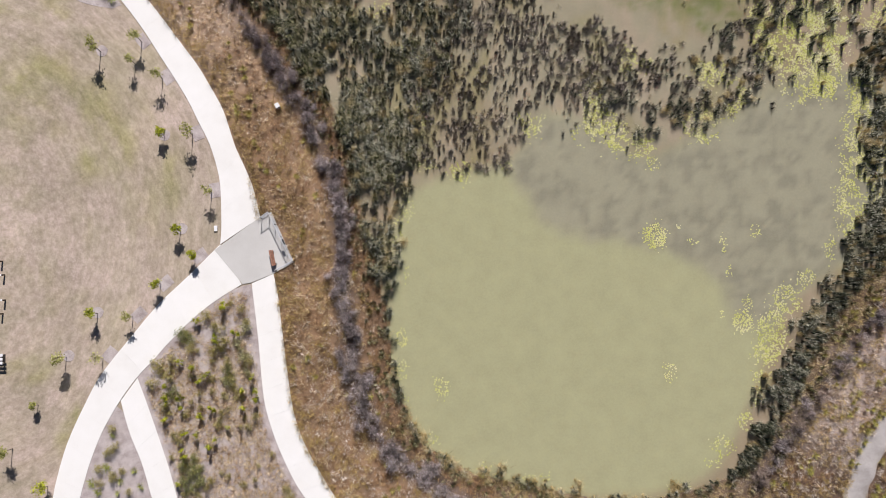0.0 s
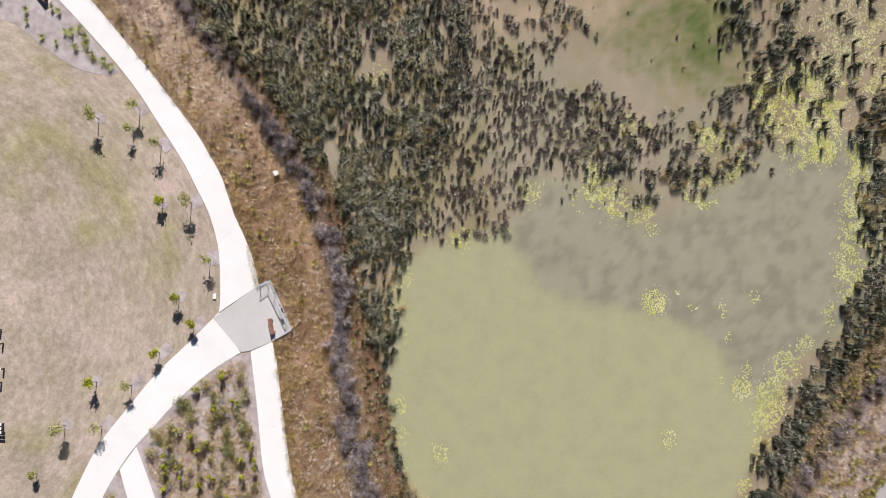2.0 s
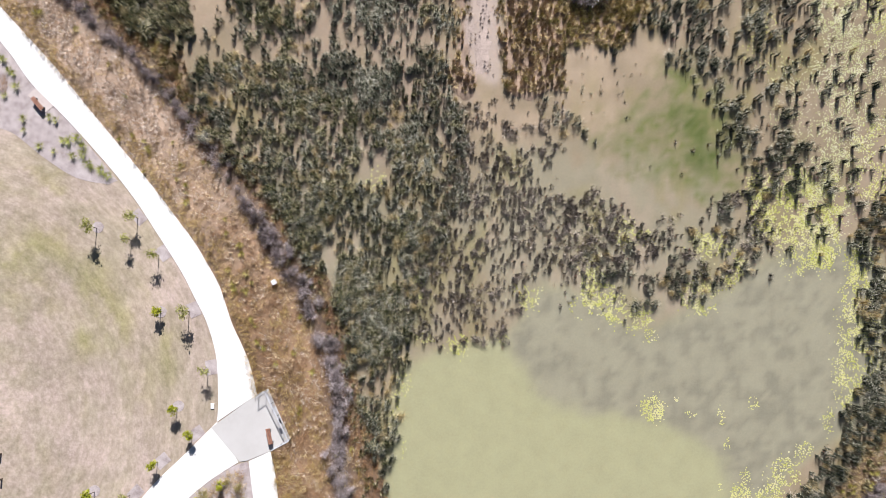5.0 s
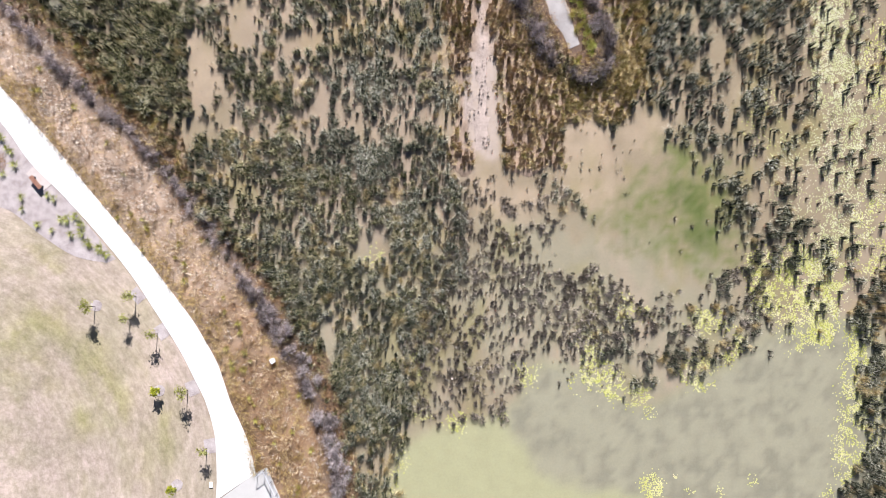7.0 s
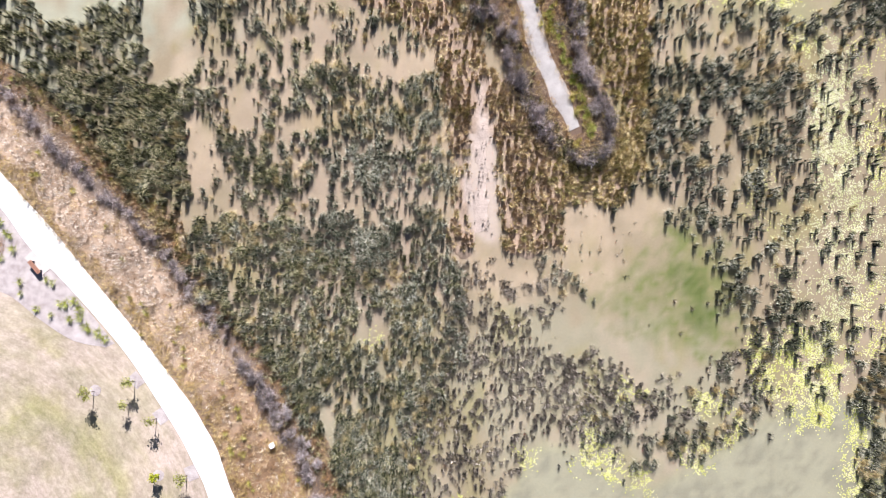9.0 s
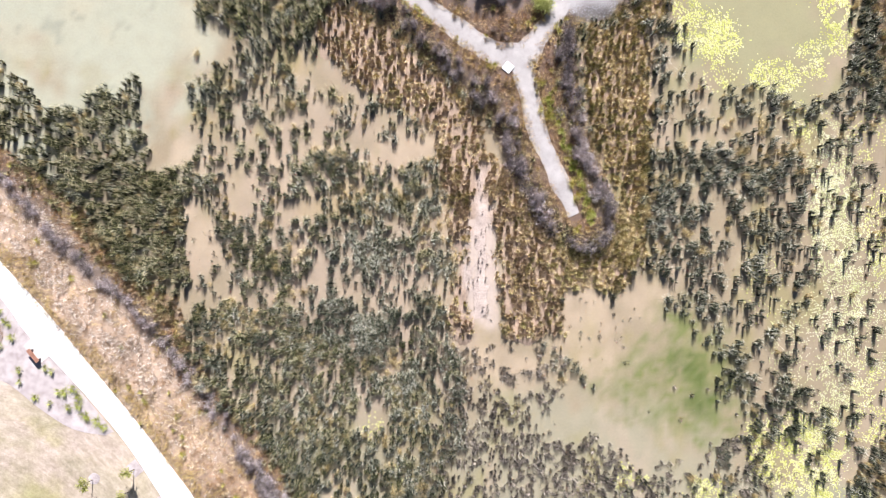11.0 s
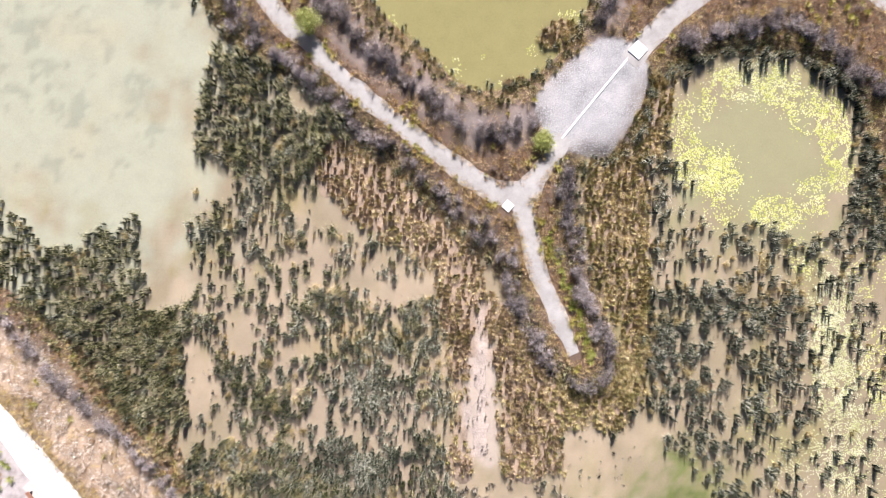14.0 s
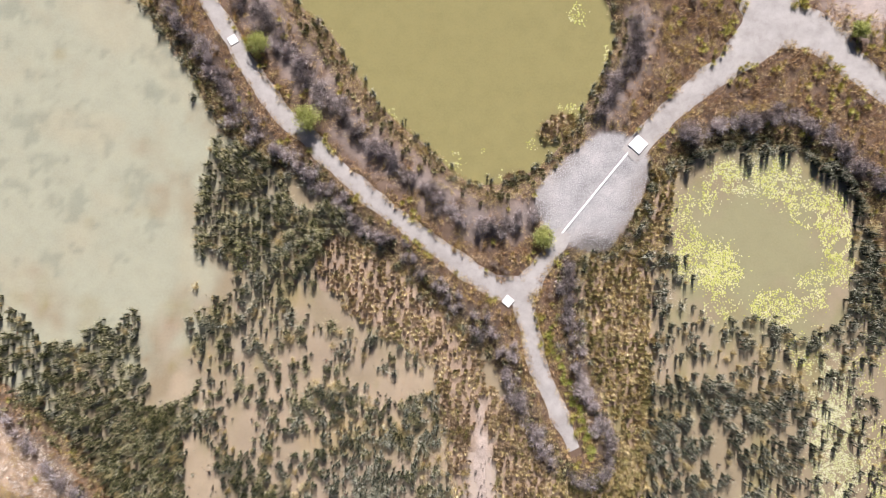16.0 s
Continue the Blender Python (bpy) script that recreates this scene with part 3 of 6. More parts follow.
FRINGE = [  # golden and brown sedge on damp ground: outline, spacing
    ([(0.5, 47.8), (3.9, 47.8), (3.7, 37.5), (4.3, 31.4), (1.5, 31.9), (2.0, 39.1)], 0.42),
    ([(5.8, 47.9), (10.3, 43.7), (12.3, 39.6), (14.9, 40.6), (18.5, 42.7), (19.0, 47.9), (20.1, 50.0), (19.5, 40.6), (17.9, 35.5), (12.3, 35.5), (12.3, 31.4), (6.6, 31.4), (5.9, 39.1)], 0.38),
    ([(-10.0, 62.6), (-6.0, 61.6), (1.7, 55.2), (4.7, 51.4), (7.3, 44.2), (2.2, 42.2), (0.1, 49.9), (-5.5, 53.4), (-10.0, 57.5)], 0.42),
    ([(14.0, 59.5), (19.6, 61.6), (20.6, 52.3), (19.5, 38.0), (16.9, 37.6), (17.4, 43.2), (14.4, 51.3)], 0.38),
    ([(17.6, 67.7), (22.7, 68.2), (21.7, 60.5), (19.1, 60.0)], 0.4),
    ([(-31.1, 43.7), (-28.3, 39.6), (-25.7, 37.3), (-22.2, 34.7), (-21.6, 31.4), (-19.3, 28.8), (-20.3, 27.8), (-23.4, 31.1), (-26.7, 34.7), (-29.5, 38.5), (-32.1, 42.1)], 0.4),
    ([(9.9, 70.9), (11.2, 72.6), (13.1, 72.8), (13.6, 71.7), (12.5, 70.5), (10.8, 70.2)], 0.3),
    ([(6.6, 66.8), (7.6, 67.6), (8.9, 67.4), (8.6, 66.7)], 0.3),
]
FRINGE_LINES = [spline(o, True, 4) for o, s in FRINGE]


def damp(q):
    """How far a point lies in the damp sedge ground, 0 to 1."""
    w = np.zeros(len(q))
    for o in FRINGE_LINES:
        w = np.maximum(w, smooth(-0.5, 0.9, gap(o, q, True) * np.where(inside(o, q), 1, -1) + 0.5 * waves(q, 1.5, 60)))
    return w


def on_bank(q):
    """The weight of the bare mud bank, with a ragged rim."""
    d = gap(MUD_BANK, q, True) * np.where(inside(MUD_BANK, q), 1, -1)
    return smooth(-0.7, 0.5, d + 0.7 * waves(q * np.array([1.0, 0.35]), 0.6, 62))


def height(q):
    """The ground's height over the plan; the water stands at 0."""
    q = np.asarray(q, float)
    d1, d2 = gap(SHORE, q, True), gap(NORTH_POND, q, True)
    in1, in2 = inside(SHORE, q), inside(NORTH_POND, q)
    d = np.minimum(d1, d2)
    wet = in1 | in2
    left = inside(LEFT_LAND, q)
    up = np.where(left, 0.98 * smooth(0, 6.5, d), 0.5 * smooth(0, 1.8, d))
    lump = waves(q, 2.2, 1) * 0.05 + waves(q, 0.9, 2) * 0.025
    flat = np.where(inside(LAWN, q), 1.0, 1 - smooth(1.9, 3.0, gap(LAWN_EDGE, q)))
    flat = np.clip(flat + smooth(1.6, 1.0, gap(TRACK, q)), 0, 1)
    land = np.where(left & inside(LAWN, q), 0.98, up) + lump * (1 - flat) * smooth(0, 1, d)
    pool = -0.04 - 0.3 * smooth(0, 2.5, d)
    z = np.where(wet, pool, land)
    z = np.maximum(z, np.where(wet, -0.3 + 0.36 * damp(q) + 0.03 * waves(q, 1.0, 61), z))
    return np.maximum(z, -0.3 + 0.33 * on_bank(q))


# ---- ground: one sheet to the horizon ----
def axis(lo, hi, step, far=(4, 12, 30, 80, 200, 500, 1200, 2500)):
    fine_ = np.arange(lo, hi + step / 2, step)
    return np.concatenate([[lo - f for f in far[::-1]], fine_, [hi + f for f in far]])


def grid(xs, ys):
    gx, gy = np.meshgrid(xs, ys)
    q = np.stack([gx.ravel(), gy.ravel()], 1)
    nx, ny = len(xs), len(ys)
    i = (np.arange(nx - 1)[None] + np.arange(ny - 1)[:, None] * nx).ravel()
    return q, np.stack([i, i + 1, i + nx + 1, i + nx], 1)


def blend(base, tone, weight):
    return base * (1 - weight[:, None]) + np.array(tone) * weight[:, None]


def spots_of(rows, q):
    """The weight of soft round stains: rows of place, half width, half length."""
    w = np.zeros(len(q))
    for (x, y), rx, ry in rows:
        r = np.hypot((q[:, 0] - x) / rx, (q[:, 1] - y) / ry)
        w = np.maximum(w, smooth(1.35, 0.5, r + 0.3 * waves(q, 2.2, 5)))
    return w


q, faces = grid(axis(-48, 50, 0.45), axis(-30, 92, 0.45))
near = (np.abs(q[:, 0]) < 70) & (np.abs(q[:, 1] - 30) < 90)
z = np.full(len(q), 0.5)
z[near] = height(q[near])
z[~near] = np.where(q[~near, 0] < 0, 0.98, 0.5)
tone = np.tile(np.array([[0.15, 0.1, 0.07]]), (len(q), 1))
tone[inside(LEFT_LAND, q)] = (0.29, 0.19, 0.115)
tone = blend(tone, (0.42, 0.315, 0.23), 0.9 * inside(LEFT_LAND, q) * smooth(10, 26, q[:, 1]))
lawn_w = inside(LAWN, q).astype(float)
turf = np.tile(np.array([[0.43, 0.35, 0.285]]), (len(q), 1))
GREENER = [((-34.0, 20.3), 4.0, 3.5), ((-35.5, 17.7), 4.5, 6), ((-28.9, 12.2), 4, 4.5), ((-23.4, 7.1), 2.2, 4.5), ((-35.1, -9.3), 3, 1.2), ((-31.6, -15.2), 1.2, 5), ((-37.5, 22.2), 5, 4)]
arc = np.stack([np.hypot(q[:, 0] + 46, q[:, 1] - 2), 6 * np.arctan2(q[:, 1] - 2, q[:, 0] + 46)], 1)
turf = blend(turf, (0.345, 0.31, 0.15), 0.8 * spots_of(GREENER, q) * (0.25 + 0.75 * smooth(-0.7, 0.8, waves(arc, 1.5, 70))) + 0.06 + 0.2 * smooth(0.3, 1.2, waves(arc, 1.6, 71)))
turf = blend(turf, (0.52, 0.42, 0.355), 0.5 * smooth(0.0, 1.2, waves(q, 4, 8) + 0.5 * waves(q, 1.0, 72)))
tone = np.where(lawn_w[:, None] > 0, turf, tone)
wet_w = (inside(SHORE, q) | inside(NORTH_POND, q)).astype(float)
tone = blend(tone, (0.36, 0.27, 0.19), wet_w)
tone = blend(tone, (0.42, 0.4, 0.39), inside(WEIR, q).astype(float))
tone = blend(tone, (0.34, 0.25, 0.18), damp(q) * wet_w)
tone = blend(tone, (0.47, 0.38, 0.32), on_bank(q))
tone = blend(tone, (0.2, 0.14, 0.1), 0.6 * smooth(3.0, 0.5, np.minimum(gap(SHORE, q, True), gap(NORTH_POND, q, True))) * (1 - wet_w))
tone = blend(tone, (0.5, 0.42, 0.38), 0.75 * spots_of([((37.5, -12.5), 4.5, 5), ((40.2, -8.5), 3, 4), ((40.2, 81.6), 3.5, 2.5)], q))
# shade beneath the shrub rows, painted into the ground colour
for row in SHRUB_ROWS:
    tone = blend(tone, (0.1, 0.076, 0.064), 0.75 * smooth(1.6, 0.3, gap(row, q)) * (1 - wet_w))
litter = smooth(2.6, 1.2, np.minimum(gap(SHRUB_ROWS[2], q), gap(SHRUB_ROWS[4], q))) * smooth(0.5, 1.3, gap(NORTH_POND, q, True)) * smooth(-0.6, 0.5, waves(q, 1.2, 44)) * (1 - wet_w)
tone = blend(tone, (0.5, 0.43, 0.405), 0.28 * litter)
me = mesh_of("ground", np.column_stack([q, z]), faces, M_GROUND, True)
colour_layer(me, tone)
me.materials.append(M_LAWN)
me.polygons.foreach_set("material_index", inside(LAWN, q[faces].mean(1)).astype(np.int32))
tagged(new("ground", me), "dry mown turf and brown earth banks", "ground", "", "structure")

# ---- water ----
q, faces = grid(np.arange(-60, 56.1, 0.45), np.arange(-26, 100.1, 0.45))
tone = np.tile(np.array([[0.3, 0.24, 0.155]]), (len(q), 1))
tone = blend(tone, (0.31, 0.275, 0.185), spots_of([((-13.3, 16.1), 16, 12), ((12.2, 21.2), 14, 6), ((17.0, 16.6), 20, 6)], q))
tone = blend(tone, (0.27, 0.235, 0.1), 0.55 * smooth(0.1, 1.1, waves(q * np.array([1.3, 0.7]), 2.6, 90)))
tone = blend(tone, (0.4, 0.315, 0.225), 0.5 * smooth(0.2, 1.1, waves(q * np.array([1.5, 0.5]), 2.2, 91)))
tone = blend(tone, (0.365, 0.282, 0.205), 0.7 * spots_of([((-10, 42), 13, 11), ((-8, 30), 11, 6)], q))
tone = blend(tone, (0.5, 0.405, 0.34), 0.8 * smooth(-1.0, 0.0, gap(MUD_BANK, q, True) * np.where(inside(MUD_BANK, q), 1, -1)))
SOUTH_POND = spline([(-4.5, -2.4), (-2.5, 6.8), (6.7, 9.9), (9.8, 14.0), (14.4, 13.0), (18.5, 10.1), (22.2, 11.4), (27.3, 14.0), (31.5, 16.6), (40.8, 17.2), (40.6, 3.7), (32.3, -3.4), (29.1, -11.6), (24.5, -19.1), (14.3, -21.1), (-0.9, -19.0), (-5.5, -11.5)], True, 5)
edge = gap(SOUTH_POND, q, True) * np.where(inside(SOUTH_POND, q), 1, -1)
tone = blend(tone, (0.378, 0.364, 0.207), smooth(-0.6, 1.2, edge))
STIRRED = spline([(5.7, 12.4), (8.3, 6.8), (9.8, 4.5), (14.9, 2.4), (20.0, 1.7), (24.1, -0.4), (26.7, -2.4), (27.1, -5.5), (33.3, -4.4), (40.6, 3.7), (40.9, 18.2), (27.4, 16.6)], True, 5)
side = gap(STIRRED, q, True) * np.where(inside(STIRRED, q), 1, -1)
stir = smooth(-0.9, 1.1, side + 0.35 * waves(q, 1.6, 3)) * smooth(-0.6, 1.2, edge)
tone = blend(tone, (0.322, 0.3, 0.205), stir)
tone = blend(tone, (0.19, 0.178, 0.13), stir * 0.5 * smooth(-0.3, 1.4, 0.5 * waves(q, 2.0, 4) + 1.0 * waves(q, 0.9, 6) + 0.5 * waves(q, 0.45, 7) + 0.3 * smooth(4.5, 0.8, side) + 0.45 * smooth(14, 24, q[:, 0]) - 0.1))
west = spots_of([((-33.5, 70.3), 17, 20), ((-46.2, 72.8), 24, 28), ((-28.5, 59.5), 10, 9), ((-27, 76), 9, 14)], q)
tone = blend(tone, (0.378, 0.368, 0.268), west)
tone = blend(tone, (0.4, 0.36, 0.25), west * 0.6 * smooth(0.0, 1.0, waves(q, 5, 16)))
tone = blend(tone, (0.24, 0.25, 0.19), west * 0.55 * smooth(0.35, 1.1, 0.6 * waves(q, 2.6, 9) + 0.6 * waves(q, 0.9, 10) + 0.25 * smooth(70, 78, q[:, 1])))
tone = blend(tone, (0.27, 0.235, 0.1), smooth(-1.5, 0.3, gap(NORTH_POND, q, True) * np.where(inside(NORTH_POND, q), 1, -1)))
tone = blend(tone, (0.3, 0.275, 0.155), spots_of([((30.2, 60.5), 8, 8)], q))
tone = blend(tone, (0.425, 0.33, 0.225), (0.6 + 0.25 * waves(q, 1.3, 93)).clip(0.2, 0.9) * spots_of([((14.4, 33.0), 3.0, 3.6), ((19.5, 35.0), 2.6, 2.2), ((15.4, 29.4), 2.5, 2.0), ((-20.0, 40.1), 2.2, 3.4), ((5.6, 29.4), 2.5, 2), ((8.7, 28.3), 2, 1.5), ((-10.1, 46.7), 9, 2.4), ((-1.9, 48.7), 3, 2), ((-22.3, 44.6), 1.5, 5), ((1.5, 43.8), 0.8, 4)], q))
tone = blend(tone, (0.36, 0.27, 0.115), 0.4 * spots_of([((-6.0, 43.6), 7, 1.8), ((-12.1, 56.0), 1.2, 1.5)], q))
tone = blend(tone, (0.2, 0.15, 0.085), 0.5 * spots_of([((11.7, 71.7), 1.7, 1.4), ((7.6, 67.1), 1.6, 0.5)], q))
ALGAE = spline([(21.6, 33.4), (24.5, 32.2), (27.1, 30.0), (27.2, 24.0), (24.7, 22.8), (19.0, 25.4), (16.4, 27.3), (18.2, 29.0), (21.2, 30.6)], True, 5)
algae = smooth(-2.5, 0.5, gap(ALGAE, q, True) * np.where(inside(ALGAE, q), 1, -1) + 0.9 * waves(q, 1.3, 12) + 0.5 * waves(q, 0.5, 14))
tone = blend(tone, (0.155, 0.175, 0.057), 0.9 * algae * (0.62 + 0.38 * waves(q, 0.6, 13)).clip(0.2, 1))
tone = blend(tone, (0.09, 0.12, 0.03), (0.55 + 0.3 * waves(q, 0.5, 15)).clip(0.1, 0.9) * spots_of([((24.6, 25.6), 1.8, 1.7), ((23.2, 28.6), 2.0, 1.6)], q))
me = mesh_of("water", np.column_stack([q, np.zeros(len(q))]), faces, M_WATER, True)
colour_layer(me, tone)
tagged(new("water", me), "still murky olive-brown pond water", "water", "", "structure")


# ---- ways ----
def way(name, left, right, label, material, z, cut=3.0, joint=0.005):
    """A paved way of slabs laid one after another between its two edges."""
    base = new(name)
    tagged(base, label, "path", "", "structure")
    mid = between(left, right)
    n = max(1, round(np.hypot(*np.diff(mid, axis=0).T).sum() / cut))
    a, b = even(left, n * 4), even(right, n * 4)
    for k in range(n):
        one, two = a[4 * k:4 * k + 5].copy(), b[4 * k:4 * k + 5].copy()
        for e in (one, two):
            for i, j in ((0, 1), (-1, -2)):
                d = e[j] - e[i]
                e[i] += d / max(np.linalg.norm(d), 1e-6) * joint / 2
        slab = sheet("slab", np.concatenate([one, two[::-1]]).tolist(), z, material, 0.12)
        slab.parent = base
    return base


def flat_way(name, line, widths, label, material, ragged=0.25):
    """A loose-surfaced track with uneven edges, lying on the ground."""
    line = even(line, max(8, round(np.hypot(*np.diff(line, axis=0).T).sum() / 0.3)))
    left, right = band(line, widths)
    for e, s in ((left, 1), (right, 2)):
        mid = line - e
        mid /= np.linalg.norm(mid, axis=1)[:, None] + 1e-9
        e += mid * (ragged * waves(e, 1.8, s) * 0.6)[:, None]
    cols = 7
    rows_ = [left + (right - left) * c / (cols - 1) for c in range(cols)]
    v = np.stack(rows_, 1).reshape(-1, 2)
    z_ = np.maximum(height(v), 0.3) + np.tile([0.0, 0.035, 0.05, 0.055, 0.05, 0.035, 0.0], len(left)) + 0.005
    i = (np.arange(cols - 1)[None] + np.arange(len(left) - 1)[:, None] * cols).ravel()
    ob = new(name, mesh_of(name, np.column_stack([v, z_]), np.stack([i, i + 1, i + cols + 1, i + cols], 1), material, True))
    return tagged(ob, label, "track", "", "structure")


way("path_main", MAIN_LEFT, MAIN_RIGHT, "wide pale broomed concrete path", M_CONCRETE, 1.04)
way("path_lower", LOWER_LEFT, LOWER_RIGHT, "curving pale concrete path beside the lawn", M_CONCRETE, 1.044)
way("path_branch", BRANCH_WEST_LEFT, BRANCH_WEST_RIGHT, "narrow pale concrete path between beds", M_CONCRETE, 1.036, 2.4)
way("path_branch", BRANCH_EAST_LEFT, BRANCH_EAST_RIGHT, "narrow pale concrete path along the bank", M_CONCRETE, 1.036, 2.4)
tagged(sheet("platform", PLATFORM, 1.052, M_DECK, 0.2), "smooth grey concrete viewing platform slab", "platform", "", "structure")


def swell(poly, by):
    """The outline pushed outwards, so that a bed runs in under its kerbs."""
    p = np.array(poly)
    d = np.roll(p, -1, axis=0) - np.roll(p, 1, axis=0)
    o = np.stack([d[:, 1], -d[:, 0]], 1) / (np.linalg.norm(d, axis=1)[:, None] + 1e-9)
    turn = np.sum(p[:, 0] * np.roll(p[:, 1], -1) - np.roll(p[:, 0], -1) * p[:, 1])
    return (p + o * by * (1 if turn > 0 else -1)).tolist()


for bed in (TRIANGLE_BED, WEST_BED, NORTH_BED):
    tagged(sheet("mulch_bed", swell(bed, -0.1 if bed is NORTH_BED else 0.3), 0.994 if bed is NORTH_BED else 1.012, M_MULCH, 0.06), "grey wood-chip mulch garden bed", "garden bed", "", "structure")
flat_way("track_north", TRACK, [1.5, 1.6, 1.7, 1.7, 1.7, 1.8, 2.4], "pale gravel track along the embankment", M_GRAVEL)
flat_way("track_spit", SPIT, [2.4, 2.1, 1.9, 1.8, 1.7, 1.4, 1.0], "pale gravel track out along the spit", M_GRAVEL)
flat_way("track_link", LINK, [2.8, 2.0, 1.5, 1.3], "short pale gravel track to the weir", M_GRAVEL)
flat_way("track_east", EAST_TRACK, [2.0, 2.1, 2.2, 2.4, 4.4, 6.0, 5.0], "pale gravel track beyond the weir", M_GRAVEL)
flat_way("track_far", FAR_TRACK, [3.5, 4.4, 3.4, 2.6, 2.5, 2.5], "pale gravel track among dry grass", M_GRAVEL)
flat_way("track_corner", CORNER_TRACK, [2.2, 2.2, 2.1, 2.1], "pale gravel track along the far bank", M_GRAVEL)

# ---- vegetation ----
HARD = [(MAIN_PATH, 1.3), (MAIN_PATH[-20:], 1.55), (LOWER_PATH, 1.6), (BRANCH_WEST, 1.2), (BRANCH_EAST, 1.22)]
LOOSE = [(TRACK, 0.75), (SPIT, 0.75), (LINK, 0.65), (EAST_TRACK, 1.05), (EAST_TRACK[22:], 2.2), (FAR_TRACK, 1.15), (FAR_TRACK[:12], 1.7), (CORNER_TRACK, 1.0)]
PITS = (((19.0, 69.9), 1.3, 48, 0.24), ((7.2, 55.8), 0.85, 50, 0.19), ((-17.5, 79.3), 0.8, 30, 0.19))


def clear(q, over=0.0):
    """Which points lie off the ways and the weir."""
    ok = ~inside(np.array(PLATFORM), q) & ~inside(WEIR, q)
    for (x, y), s_, *_ in PITS:
        ok &= np.hypot(q[:, 0] - x, q[:, 1] - y) > s_ * 0.75 + 0.2
    for line, w in HARD + LOOSE:
        ok &= gap(line, q) > w + over
    return ok


def strew(poly, spacing, keep=None, waver=0.0):
    """Points strewn evenly but unevenly placed inside a polygon; its outline may waver."""
    poly = np.asarray(poly)
    (x0, y0), (x1, y1) = poly.min(0) - waver, poly.max(0) + waver
    gx, gy = np.meshgrid(np.arange(x0, x1, spacing), np.arange(y0, y1, spacing))
    p = np.stack([gx.ravel(), gy.ravel()], 1) + rng.uniform(-0.5, 0.5, (gx.size, 2)) * spacing * 1.45
    shift = waver * np.stack([waves(p, 2.4, 95), waves(p, 2.4, 96)], 1) if waver else 0.0
    p = p[inside(poly, p + shift)]
    return p if keep is None else p[keep(p)]


def stand(p, width, tall, z=None, sink=0.03, tussocky=0.0):
    """Rows for mass(): places on the ground with random turn, width and height ranges; tussocky: how far the growth comes and goes over half a metre."""
    n = len(p)
    grown = (1 + tussocky * waves(p, 0.75, 37)).clip(0.35, 2.0)
    zz = (height(p) if z is None else np.full(n, z)) - sink
    return np.column_stack([p, zz, rng.uniform(0, 6.28, n), rng.uniform(*width, n), rng.uniform(*tall, n) * grown])


REEDS = [clump(134, 1.3, 0.2, 0.66, 0.02, s, 30) for s in range(10, 18)]
SEDGES = [tuft(44, 0.8, 0.42, 0.034, seed=s, core=0.16) for s in range(80, 86)]
SMALL = [tuft(50, 0.9, 0.34, 0.026, seed=s, core=0.18, heart=4) for s in range(20, 26)]
GRASS = [tuft(25, 0.36, 0.25, 0.02, seed=s, core=0.2) for s in range(30, 38)]
TWIGS = [twig_dome(520, 0.75, 0.95, seed=s, width=0.034) for s in range(40, 46)]
STRAP = [tuft(70, 0.55, 0.55, 0.045, seed=s, core=0.14) for s in range(50, 54)]

